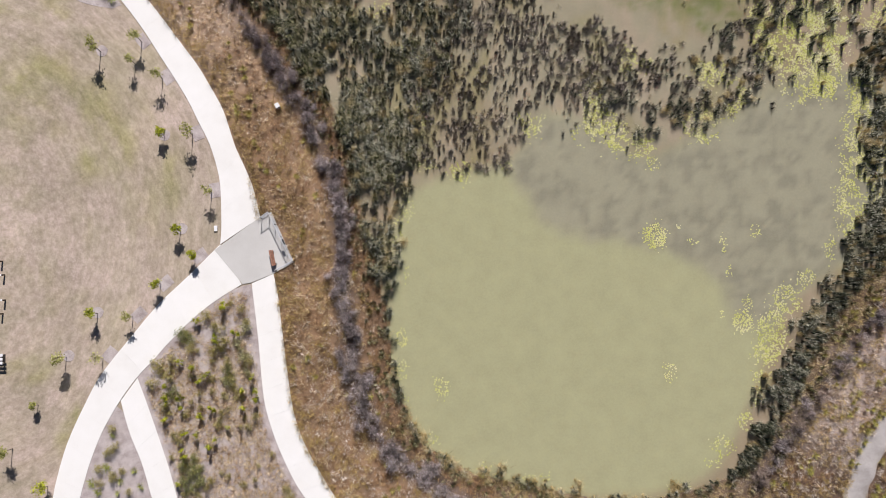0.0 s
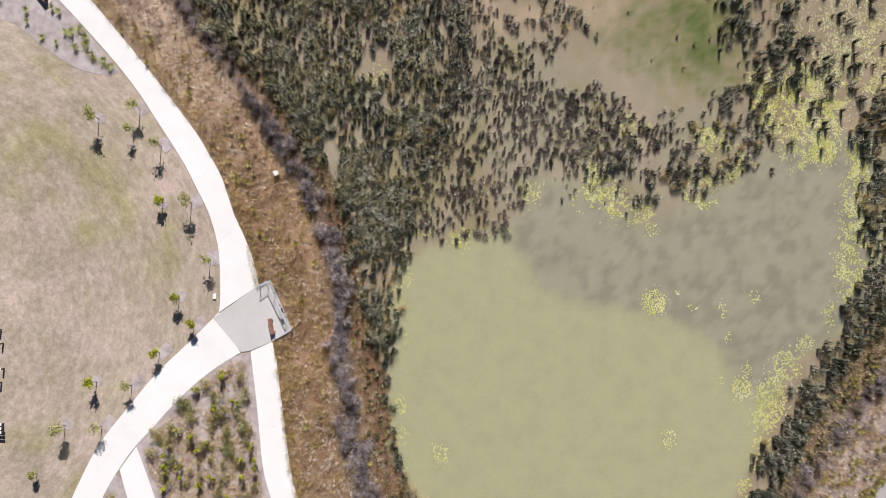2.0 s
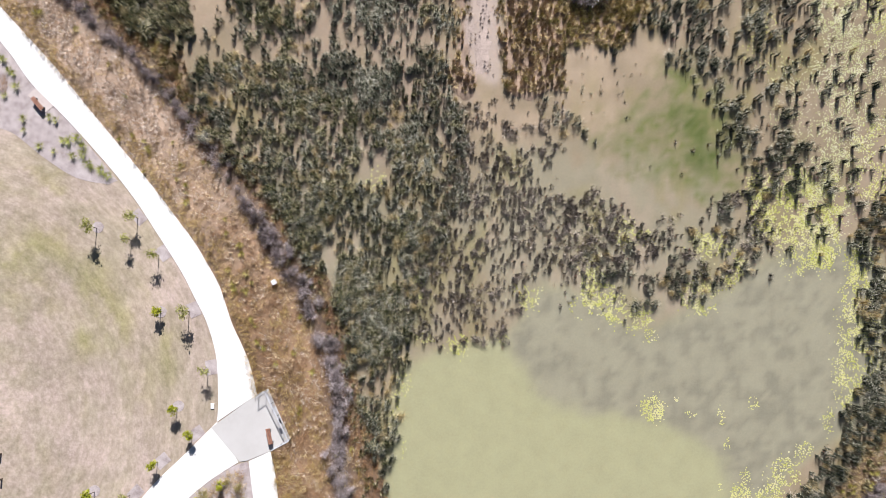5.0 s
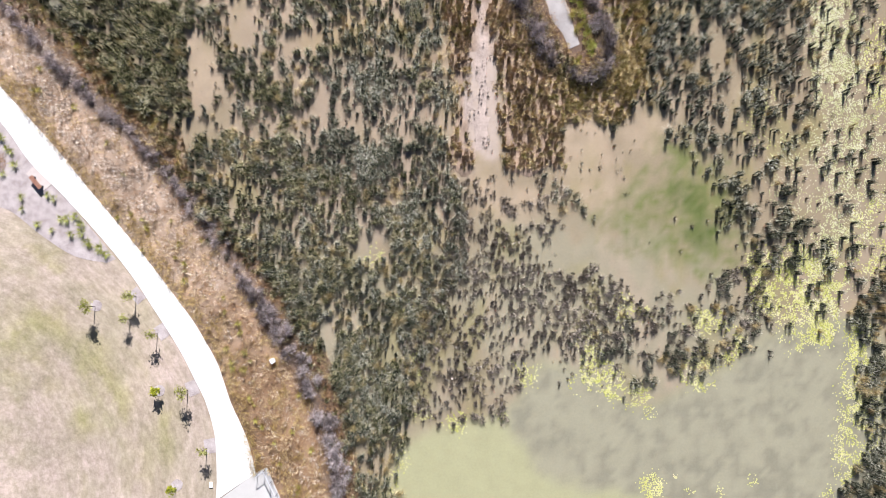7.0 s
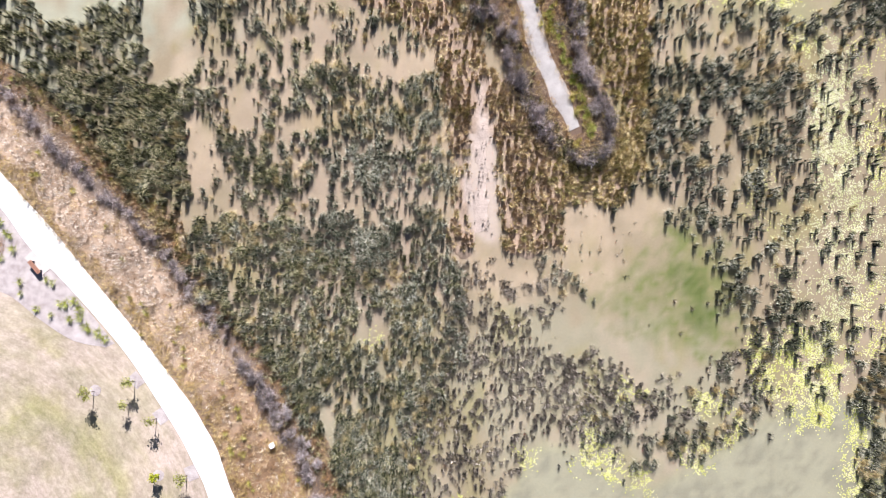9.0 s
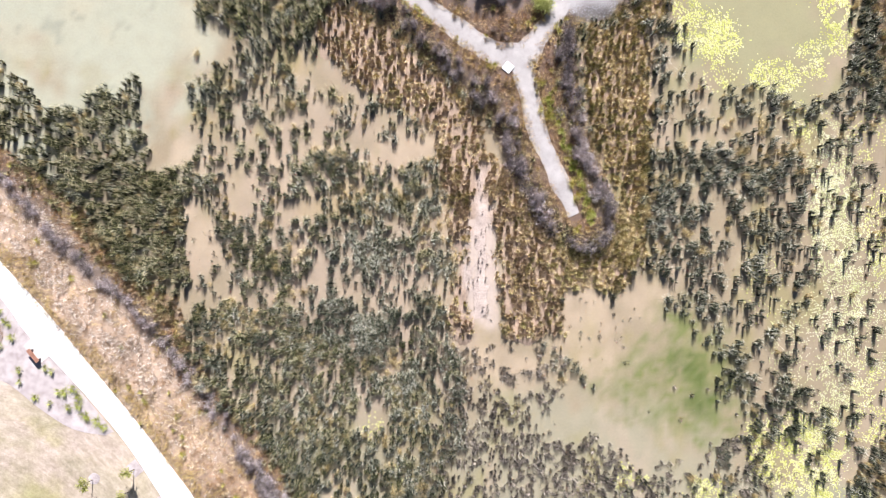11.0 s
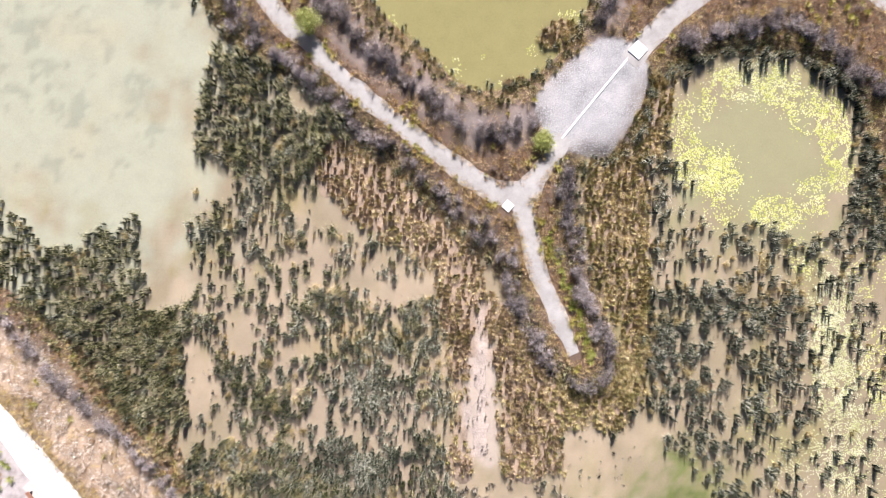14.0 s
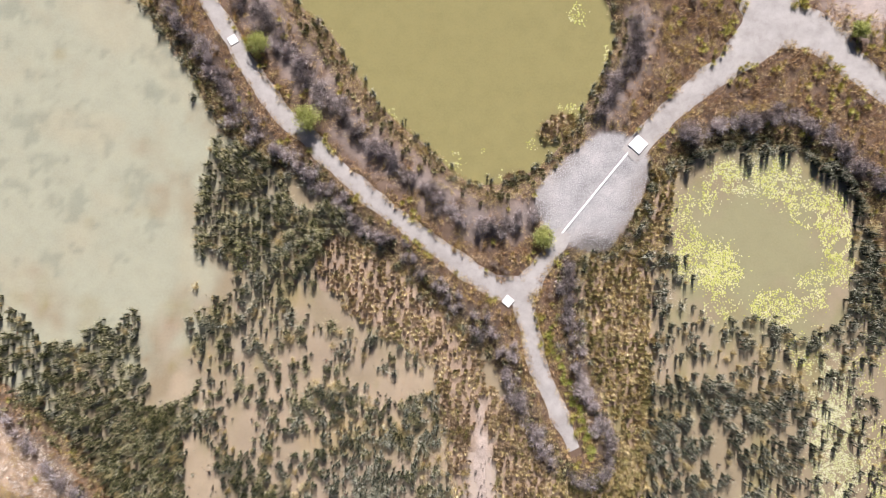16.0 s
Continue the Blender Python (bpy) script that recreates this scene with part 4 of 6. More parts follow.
# reed zones: outline, spacing, share kept, patchiness, height range, kind
ZONES = [
    ([(-33.7, 47.8), (-22.0, 47.9), (-22.0, 38.6), (-22.7, 34.5), (-27.1, 37.0), (-31.2, 42.7)], 0.7, 0.95, 0.15, (0.9, 1.4), "olive"),
    ([(-21.8, 47.9), (2.1, 47.9), (2.0, 31.4), (-7.2, 31.4), (-21.4, 29.9), (-22.0, 38.6)], 0.7, 0.72, 0.28, (0.7, 1.1), "green"),
    ([(-21.7, 33.2), (-16.9, 34.7), (-12.3, 33.0), (-7.7, 35.3), (-3.1, 33.4), (2.0, 34.8), (3.6, 25.3), (1.5, 18.1), (-2.1, 7.5), (-6.1, 4.5), (-8.9, 11.5), (-11.0, 15.1), (-14.3, 20.2), (-18.6, 26.3), (-21.4, 30.4)], 0.58, 0.95, 0.25, (0.75, 1.15), "green"),
    ([(-8.2, 16.1), (-2.1, 13.6), (-0.4, 9.3), (-2.5, 6.3), (-2.8, -1.4), (-4.0, -3.4), (-6.5, 2.7)], 0.66, 0.9, 0.2, (0.75, 1.15), "green"),
    ([(1.5, 26.3), (10.2, 25.3), (12.3, 22.7), (18.9, 21.1), (19.9, 18.1), (15.3, 13.5), (9.7, 15.0), (6.6, 9.0), (-1.1, 8.0), (-2.1, 16.1)], 0.52, 0.72, 0.35, (0.6, 1.0), "dry"),
    ([(-2.1, 31.9), (12.3, 29.9), (11.2, 25.3), (3.0, 25.3)], 0.6, 0.6, 0.4, (0.6, 0.9), "dry"),
    ([(10.2, 31.9), (15.4, 28.3), (14.8, 26.3), (9.7, 28.8)], 0.7, 0.4, 0.3, (0.5, 0.9), "green"),
    ([(18.6, 48.0), (34.2, 48.0), (34.5, 36.6), (32.3, 20.1), (27.7, 22.7), (27.2, 29.9), (22.1, 35.0), (18.0, 37.1)], 0.84, 0.6, 0.45, (0.8, 1.4), "green"),
    ([(15.3, 20.1), (22.5, 18.1), (29.2, 23.7), (32.8, 21.1), (31.7, 16.0), (27.1, 14.0), (21.4, 11.4), (14.2, 11.5), (12.2, 15.5)], 0.8, 0.42, 0.35, (0.6, 1.1), "green"),
    ([(34.2, 48.0), (47.7, 48.0), (47.2, 13.9), (41.1, 18.0), (32.8, 16.5), (32.9, 31.4)], 1.1, 0.4, 0.4, (0.8, 1.4), "green"),
    ([(-21.5, 63.6), (-19.3, 71.1), (-14.2, 67.7), (-8.0, 62.6), (-6.0, 59.0), (-10.1, 58.0), (-15.7, 59.0), (-18.7, 59.0)], 0.56, 0.97, 0.1, (0.9, 1.4), "olive"),
    ([(-19.0, 58.5), (-10.1, 58.5), (-10.1, 52.4), (-17.2, 50.4), (-22.2, 50.4), (-21.8, 54.0)], 0.7, 0.7, 0.3, (0.8, 1.25), "green"),
    ([(-10.1, 54.4), (0.1, 50.3), (2.2, 38.0), (-21.7, 38.1), (-21.2, 49.9)], 0.76, 0.6, 0.3, (0.7, 1.1), "green"),
    ([(-41.5, 57.5), (-37.5, 56.0), (-33.9, 51.4), (-28.3, 53.0), (-25.8, 54.5), (-24.5, 47.9), (-21.7, 45.8), (-21.7, 37.2), (-29.3, 38.3), (-35.4, 45.4), (-41.4, 50.4)], 0.62, 0.86, 0.2, (0.8, 1.3), "olive"),
    ([(20.2, 60.5), (22.7, 56.4), (27.9, 53.3), (34.1, 53.3), (34.4, 37.0), (19.0, 37.0), (20.6, 47.2)], 0.82, 0.62, 0.45, (0.8, 1.4), "green"),
    ([(21.8, 67.2), (25.4, 68.5), (29.5, 69.2), (33.7, 68.8), (36.8, 67.3), (38.7, 63.9), (39.2, 60.0), (38.5, 54.9), (43.4, 52.3), (44.6, 67.7), (37.3, 69.8), (28.0, 71.3)], 0.66, 0.88, 0.1, (0.9, 1.5), "green"),
    ([(34.6, 52.3), (43.4, 54.3), (45.8, 36.9), (34.4, 37.0)], 1.1, 0.4, 0.4, (0.8, 1.4), "green"),
    ([(38.7, 17.7), (40.4, 25.5), (47.2, 25.5), (46.8, 2.7), (39.5, -1.4), (35.9, -6.0), (32.2, -13.6), (28.0, -19.1), (26.0, -18.6), (29.1, -12.6), (32.0, -6.5), (35.7, -0.4), (38.6, 4.8), (39.2, 10.9)], 0.62, 0.95, 0.15, (0.8, 1.4), "green"),
    ([(19.7, 65.2), (23.0, 67.7), (23.0, 63.6), (22.5, 60.5), (24.5, 55.4), (20.2, 59.0)], 0.62, 0.85, 0.2, (0.9, 1.4), "green"),
    ([(24.8, 54.4), (29.4, 53.8), (38.2, 53.8), (41.3, 56.4), (41.3, 52.3), (34.6, 52.3), (27.9, 52.3)], 0.64, 0.85, 0.2, (0.8, 1.2), "green"),
    ([(19.9, 20.1), (29.2, 23.2), (32.3, 16.0), (27.1, 13.5), (20.4, 13.5), (13.2, 12.0), (10.2, 14.0)], 0.62, 0.36, 0.4, (0.5, 0.9), "dry"),
    ([(12.3, 35.3), (20.0, 35.3), (18.5, 29.1), (12.8, 29.1)], 0.8, 0.3, 0.4, (0.5, 0.9), "shoot"),
    ([(16.4, 29.4), (26.7, 29.3), (27.2, 23.7), (17.4, 24.2)], 0.9, 0.3, 0.2, (0.3, 0.5), "shoot"),
    ([(21.3, 35.8), (27.0, 35.0), (28.2, 25.2), (26.2, 25.2), (25.2, 30.4), (22.1, 33.5)], 0.75, 0.5, 0.4, (0.7, 1.1), "bold"),
    ([(11.8, 36.3), (18.2, 36.3), (18.2, 35.3), (11.8, 35.1)], 0.5, 0.8, 0.2, (0.7, 1.0), "green"),
    ([(-21.8, 43.7), (-16.9, 43.7), (-17.4, 36.5), (-21.5, 36.5)], 0.8, 0.5, 0.3, (0.5, 0.9), "shoot"),
    ([(-5.5, 50.4), (1.7, 50.3), (1.7, 46.3), (-5.0, 46.8)], 0.8, 0.4, 0.3, (0.5, 0.9), "shoot"),
    ([(-21.9, 58.0), (-18.7, 58.0), (-19.2, 53.4), (-21.8, 53.4)], 0.9, 0.35, 0.3, (0.5, 0.9), "shoot"),
]
OPEN = [  # water and mud left open among the reeds
    ((-20.1, 40.6), 0.9, 1.4), ((-19.5, 39.1), 0.8, 1.2), ((14.9, 33.0), 2.6, 3.2), ((20.0, 35.5), 2.2, 1.6), ((22.1, 27.8), 4.6, 4.2), ((15.4, 29.4), 2, 1.6), ((20.0, 22.7), 4.0, 1.7), ((26.3, 42.8), 0.9, 2.6),
    ((-9.7, 37.6), 0.8, 1.8), ((-5.1, 24.3), 1.6, 1.0), ((8.2, 29.4), 1.6, 0.9), ((1.5, 43.8), 0.6, 3.6), ((-11.3, 43.2), 2.0, 1.0), ((-16.9, 44.8), 1.2, 2.2), ((-23.3, 49.2), 1.6, 2.6), ((-20.7, 40.6), 1.2, 3.2),
    ((-21.3, 56.0), 2.2, 1.2), ((-11.6, 56.0), 0.8, 1.6), ((-1.9, 48.3), 2.6, 1.2), ((-6.0, 49.3), 1.6, 0.8), ((-12.1, 51.4), 1.4, 0.5), ((30.2, 60.5), 6.0, 6.3), ((26.0, 42.6), 0.8, 2.2), ((-9.1, 15.5), 0.8, 2.2), ((-1.4, 8.3), 0.7, 1.0), ((9.8, 11.9), 2.0, 2.2), ((4.4, 40.2), 1.1, 5.5)]


def in_open(p):
    hit = np.zeros(len(p), bool)
    for (x, y), rx, ry in OPEN:
        hit |= np.hypot((p[:, 0] - x) / rx, (p[:, 1] - y) / ry) + 0.15 * waves(p, 1.5, 20) < 1
    return hit


reeds = {"green": [], "dry": [], "shoot": [], "bold": [], "olive": []}
for outline, spacing, share, patchy, tall, kind in ZONES:
    p = strew(outline, spacing * 0.9, None, 1.0)
    chance = share + patchy * 0.6 * waves(p, 2.2, 21) + patchy * 0.8 * waves(p, 1.2, 22)
    p = p[(rng.uniform(0, 1, len(p)) < chance) & (~in_open(p) | (kind in ("shoot", "bold"))) & (height(p) < 0.02)]
    reeds[kind].append(np.column_stack([p, np.maximum(height(p), -0.3) - 0.02, rng.uniform(0, 6.28, len(p)), np.clip(rng.lognormal(-0.4, 0.32, len(p)) * (1 + 0.25 * waves(p, 2.5, 23)), 0.4, 1.5), rng.uniform(*tall, len(p)) + 0.2]))
reeds = {k: np.concatenate(v) for k, v in reeds.items()}
reeds["green"] = np.concatenate([reeds["green"], reeds["bold"]])
mass("pool_shoots", SEDGES, reeds["shoot"] * np.array([1, 1, 1, 1, 0.6, 1.0]), M_REED, "lone reed shoots standing in the shallow pool", "reeds")
mix = rng.uniform(0, 1, len(reeds["olive"])) < 0.6
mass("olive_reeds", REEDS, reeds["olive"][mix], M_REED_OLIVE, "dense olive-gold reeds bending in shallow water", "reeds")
reeds["green"] = np.concatenate([reeds["green"], reeds["olive"][~mix]])
# the clumps in the middle of the bed stand as things of their own
heart = reeds["green"]
order = np.argsort(np.hypot(heart[:, 0] + 6, (heart[:, 1] - 36) * 0.9))
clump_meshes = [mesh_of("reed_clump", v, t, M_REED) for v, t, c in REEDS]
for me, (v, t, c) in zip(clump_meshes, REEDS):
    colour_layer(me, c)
for k, i in enumerate(order[:290]):
    x, y, zz, a, w, h = heart[i]
    ob = new("reed_clump", clump_meshes[k % len(clump_meshes)])
    ob.matrix_basis = Matrix.Translation((x, y, zz)) @ Matrix.Rotation(a, 4, "Z") @ Matrix.Diagonal((w, w, h, 1))
    tagged(ob, "grey-green spiky reed clump standing in shallow water", "reeds", "reed clumps in the wetland")
rest = heart[order[290:]]
tan = rng.uniform(0, 1, len(rest)) < 0.16 + 0.14 * waves(rest[:, :2], 4, 75)
mass("tan_reeds", REEDS, rest[tan] * np.array([1, 1, 1, 1, 0.9, 0.85]), M_SEDGE, "tan and golden reed clumps among green ones", "reeds")
rest = rest[~tan]
warm = rng.uniform(0, 1, len(rest)) < 0.5 * smooth(12, -12, rest[:, 0])
mass("warm_reeds", REEDS, rest[warm], M_REED_OLIVE, "olive-green reed clumps standing in shallow water", "reeds")
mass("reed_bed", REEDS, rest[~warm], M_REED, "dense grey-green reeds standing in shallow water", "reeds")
big = rng.uniform(0, 1, len(reeds["dry"])) < 0.5
mass("dry_reed_clumps", REEDS, reeds["dry"][big] * np.array([1, 1, 1, 1, 0.75, 0.85]), M_REED_DRY, "broad clumps of dark drying reeds in shallow water", "reeds")
mass("dry_reed_bed", SMALL, reeds["dry"][~big] * np.array([1, 1, 1, 1, 1.3, 1.25]), M_REED_DRY, "dark brown drying reeds in shallow water", "reeds")
# stray single shoots in the open water
strays = np.concatenate([strew(o, 1.0) for o, *_ in ZONES])
strays = strays[(rng.uniform(0, 1, len(strays)) < 0.35) & (height(strays) < 0.1)]
strays = strays[~in_open(strays) | (rng.uniform(0, 1, len(strays)) < 0.3)]
tiny = strew(MUD_BANK, 0.32)
mass("mud_shoots", SEDGES, stand(tiny[(rng.uniform(0, 1, len(tiny)) < 0.16) | (waves(tiny, 1.5, 92) > 0.9)], (0.25, 0.5), (0.5, 1.0)), M_REED_DRY, "small dark shoots on the bare mud", "reeds")
mass("reed_shoots", SMALL, stand(strays, (0.4, 0.9), (0.7, 1.3)), M_REED_DRY, "small scattered brown reed shoots", "reeds")

p = np.concatenate([strew(o, s) for o, s in FRINGE])
p = p[clear(p, 0.3) & (on_bank(p) < 0.5) & (rng.uniform(0, 1, len(p)) < np.where(p[:, 0] < 8, 0.75 + 0.35 * waves(p, 1.1, 45), 0.92))]
third = rng.uniform(0, 1, len(p)) + 0.12 * waves(p, 1.5, 38)
east = p[:, 0] + waves(p, 3.0, 39) > 12.0
mass("flat_sedge", SEDGES, stand(p[third < np.where(east, 0.4, 0.22)], (0.8, 1.4), (0.5, 0.9)), M_SEDGE, "loose golden sedge on damp ground", "sedge")
mass("sedge", SMALL, stand(p[(third >= np.where(east, 0.4, 0.22)) & (third < np.where(east, 0.7, 0.35))], (0.7, 1.2), (0.7, 1.2)), M_SEDGE, "golden brown sedge on damp ground", "sedge")
mass("sedge_green", SMALL, stand(p[(third >= np.where(east, 0.7, 0.88))], (0.7, 1.2), (0.7, 1.3)), M_OLIVE_SEDGE, "olive sedge among brown sedge", "sedge")
mass("sedge_rust", SMALL, stand(p[(third >= 0.35) & (third < 0.88) & ~east], (0.6, 1.1), (0.7, 1.2)), M_BROWN_SEDGE, "brown dead sedge among golden sedge", "sedge")

# banks: dry grass between the ways and the water
AREA = np.array([(-47, -29), (49, -29), (49, 91), (-47, 91)])
p = strew(AREA, 0.265)
d = np.minimum(gap(SHORE, p, True), gap(NORTH_POND, p, True))
p, d = p[d < 14], d[d < 14]
wet = inside(SHORE, p) | inside(NORTH_POND, p)
ok = ~wet & ~inside(LAWN, p) & clear(p, -0.12)
p, d = p[ok], d[ok]
rowd = np.min([gap(r, p) for r in SHRUB_ROWS], axis=0)
toe = smooth(2.6, 1.5, d)
pathd = np.minimum(gap(MAIN_PATH, p), gap(BRANCH_EAST, p) + 0.5)
edge_w = smooth(2.7, 1.9, pathd + 0.25 * waves(p, 1.2, 30))
u = rng.uniform(0, 1, len(p))
is_edge = u < edge_w * 0.85
is_sedge = ~is_edge & (u < 0.06 + 0.74 * toe)
thin = (rowd < 0.8) & (rng.uniform(0, 1, len(p)) < 0.5)
strip = np.minimum(gap(SHRUB_ROWS[2], p), gap(SHRUB_ROWS[4], p))
thin |= (strip < 2.0) & (gap(NORTH_POND, p, True) > 0.9) & (rng.uniform(0, 1, len(p)) < 0.55 + 0.3 * waves(p, 1.2, 44))
bare = (waves(p, 0.8, 31) > np.where(p[:, 1] > 55, 0.5, 0.7)) & (rng.uniform(0, 1, len(p)) < 0.7)
dry = ~is_edge & ~is_sedge & ~thin & ~bare
kindly = waves(p, 1.1, 33) + rng.normal(0, 0.45, len(p))
gold, umber = dry & (kindly > np.where(inside(LEFT_LAND, p), np.where(p[:, 1] > 20, 1.1, 0.45), 0.7)), dry & (kindly < np.where(inside(LEFT_LAND, p) & (p[:, 1] > 20), -1.1, np.where((p[:, 1] > 55) & (p[:, 0] > 0), -0.35, -0.6)))
dry_only = dry & ~gold & ~umber
southeast = (p[:, 0] > 24) & (p[:, 1] < 10)
faded = dry_only & southeast & (rng.uniform(0, 1, len(p)) < 0.6) | dry_only & inside(LEFT_LAND, p) & (rng.uniform(0, 1, len(p)) < 0.08 + 0.9 * smooth(14, 32, p[:, 1]) + 0.5 * smooth(3, -10, p[:, 1]) + 0.25 * waves(p, 1.6, 36))
brown = dry_only & ~faded & ~inside(LEFT_LAND, p)
mass("bank_russet_grass", GRASS, stand(p[brown], (0.8, 1.5), (0.6, 1.9), tussocky=0.8), M_RUSSET, "russet dry grass over the embankments", "grass")
mass("bank_grass", GRASS, stand(p[dry_only & ~faded & ~brown], (0.8, 1.5), (0.6, 1.9), tussocky=0.7), M_DRY, "dry orange-brown grass covering the bank", "grass")
mass("bank_pale_grass", GRASS, stand(p[faded], (0.8, 1.5), (0.6, 1.9), tussocky=0.7), M_PALE, "bleached pinkish dry grass covering the bank", "grass")
tufted = dry_only & (rng.uniform(0, 1, len(p)) < 0.1 + 0.08 * waves(p, 1.5, 46))
mass("russet_tufts", SEDGES, stand(p[tufted & brown], (0.5, 0.9), (0.5, 1.0)), M_EDGE, "olive-gold tufts standing out of russet grass", "grass")
mass("straw_tufts", SEDGES, stand(p[tufted & ~brown], (0.45, 0.75), (0.4, 0.75)), M_PALE, "straw tufts standing out of the bank grass", "grass")
mass("bank_gold_grass", GRASS, stand(p[gold], (0.9, 1.7), (1.0, 2.6)), M_EDGE, "olive-gold tufts in the dry bank grass", "grass")
mass("bank_brown_grass", GRASS, stand(p[umber], (0.8, 1.5), (0.5, 1.4), tussocky=0.7), M_RUST, "dark brown tufts in the dry bank grass", "grass")
mass("edge_grass", GRASS, stand(p[is_edge], (0.8, 1.5), (1.3, 2.5)), M_EDGE, "tall olive-gold grass overhanging the path edge", "grass")
sd = is_sedge & ~thin
dark = sd & (toe > 0.4) & (rng.uniform(0, 1, len(p)) < 0.17)
mass("toe_reeds", SMALL, stand(p[dark], (0.7, 1.2), (0.6, 1.1)), M_REED_OLIVE, "dark olive tussocks among the shore sedge", "reeds")
sd = sd & ~dark
rusty = sd & inside(LEFT_LAND, p)
mass("toe_bracken", GRASS, stand(p[rusty], (0.9, 1.7), (1.0, 2.0)), M_RUST, "rusty brown bracken fringe above the reeds", "bracken")
sd = sd & ~rusty
mass("toe_sedge", GRASS, stand(p[sd], (0.9, 1.7), (1.0, 2.0)), M_SEDGE, "dark golden sedge along the water's edge", "sedge")
trackd = np.min([gap(l_, p) - w_ for l_, w_ in LOOSE], axis=0)
wild = (p[:, 0] > 24) & ((p[:, 1] > 62) | (p[:, 1] < 8))
share_ = np.where(wild, 0.12, 0.03) + 0.03 * (pathd < 3.2) + 0.13 * (trackd < 0.7)
g = dry & (rng.uniform(0, 1, len(p)) < share_ * smooth(-0.6, 0.8, waves(p, 3.0, 32)))
mass("bank_weeds", STRAP, stand(p[g], (0.5, 0.95), (0.9, 1.5)), M_WEED, "small yellow-green tussocks dotted over the dry bank", "weeds")
g = dry & (trackd > 0.6) & (p[:, 1] > 55) & (rng.uniform(0, 1, len(p)) < 0.05 * smooth(0.0, 0.8, waves(p, 2.0, 34)))
mass("bank_scrub", TWIGS[:3], stand(p[g], (0.4, 0.8), (0.4, 0.9)), M_TWIG_BROWN, "low brown twiggy scrub in the dry grass", "scrub")
# arching pale sedge leaning over the pond
rim = SHORE[::2]
rim = rim[(rim[:, 1] < 22) | (rim[:, 1] > 50)]
rim = rim + rng.normal(0, 0.25, rim.shape)
south_rim = rim[(rim[:, 1] < -12) & (rim[:, 0] < 22)]
south_rim = np.concatenate([south_rim, south_rim + rng.normal(0, 0.5, south_rim.shape) - np.array([0, 0.4])])
mass("arching_sedge", REEDS, stand(south_rim, (0.9, 1.5), (0.4, 0.7), 0.0), M_SEDGE, "pale arching sedge leaning over the pond edge", "sedge")
mass("shore_tussocks", REEDS, stand(rim, (0.7, 1.1), (0.6, 1.0), -0.05), M_REED, "pale green tussocks leaning over the water", "tussocks")
rim = NORTH_POND[::2] + rng.normal(0, 0.2, NORTH_POND[::2].shape)
mass("pond_tussocks", REEDS, stand(rim, (0.5, 0.9), (0.5, 0.9), -0.05), M_REED, "green tussocks round the north pond", "tussocks")

# grey bare shrubs, in rows
shrub_meshes = [mesh_of("grey_shrub", v, t, M_TWIG) for v, t in TWIGS]
brown_meshes = [mesh_of("brown_shrub", v, t, M_TWIG_BROWN) for v, t in TWIGS]
places = []
for row in SHRUB_ROWS:
    run = np.concatenate([[0], np.cumsum(np.hypot(*np.diff(row, axis=0).T))])
    s = np.cumsum(rng.uniform(0.3, 0.75, int(run[-1] / 0.4)))
    s = s[s < run[-1]]
    places.append(np.stack([np.interp(s, run, row[:, k]) for k in (0, 1)], 1) + rng.normal(0, 0.32, (len(s), 2)))
places = np.concatenate(places)
south = places[inside(LEFT_LAND, places) & (places[:, 1] < 22)]
north = places[(places[:, 1] > 42) & (places[:, 0] > -30)]
places = np.concatenate([places, south + rng.normal(0, 0.55, south.shape), north[::2] + rng.normal(0, 0.45, north[::2].shape)])
places = places[rng.uniform(0, 1, len(places)) < 0.95 + 0.3 * waves(places, 3.0, 35)]
places = places[~inside(SHORE, places) & ~inside(NORTH_POND, places) & clear(places, 0.4)]
tall_row = stand(places, (0.5, 1.2), (0.6, 1.5), None, 0.05)
tall_row[:, 4] *= np.where(inside(LEFT_LAND, tall_row[:, :2]) & (tall_row[:, 1] > 15), 0.88, 1.0)
order = np.argsort(-tall_row[:, 4])
for k, i in enumerate(order[:295]):
    x, y, zz, a, w, h = tall_row[i]
    browned = x > 24 and y < 14
    ob = new("brown_shrub" if browned else "grey_shrub", (brown_meshes if browned else shrub_meshes)[k % len(shrub_meshes)])
    ob.matrix_basis = Matrix.Translation((x, y, zz)) @ Matrix.Rotation(a, 4, "Z") @ Matrix.Diagonal((w, w, h, 1))
    tagged(ob, "brownish leafless twiggy shrub on the far bank" if browned else "grey leafless twiggy shrub on the bank", "shrub", "grey shrubs along the banks")
mass("grey_scrub", TWIGS, tall_row[order[295:]], M_TWIG, "low grey leafless scrub between the shrubs", "scrub")


# ---- lily pads ----
def pad(seed):
    r = np.random.default_rng(seed)
    a = np.linspace(0.25, 6.03, 7)
    rad, flat = r.uniform(0.85, 1.15, 7), r.uniform(0.75, 1.0)
    v = [(0, 0, 0.004)] + [(math.cos(t) * k, math.sin(t) * k * flat, 0.006 + r.uniform(0, 0.008)) for t, k in zip(a, rad)]
    return np.array(v), np.array([(0, i, i + 1) for i in range(1, 7)])


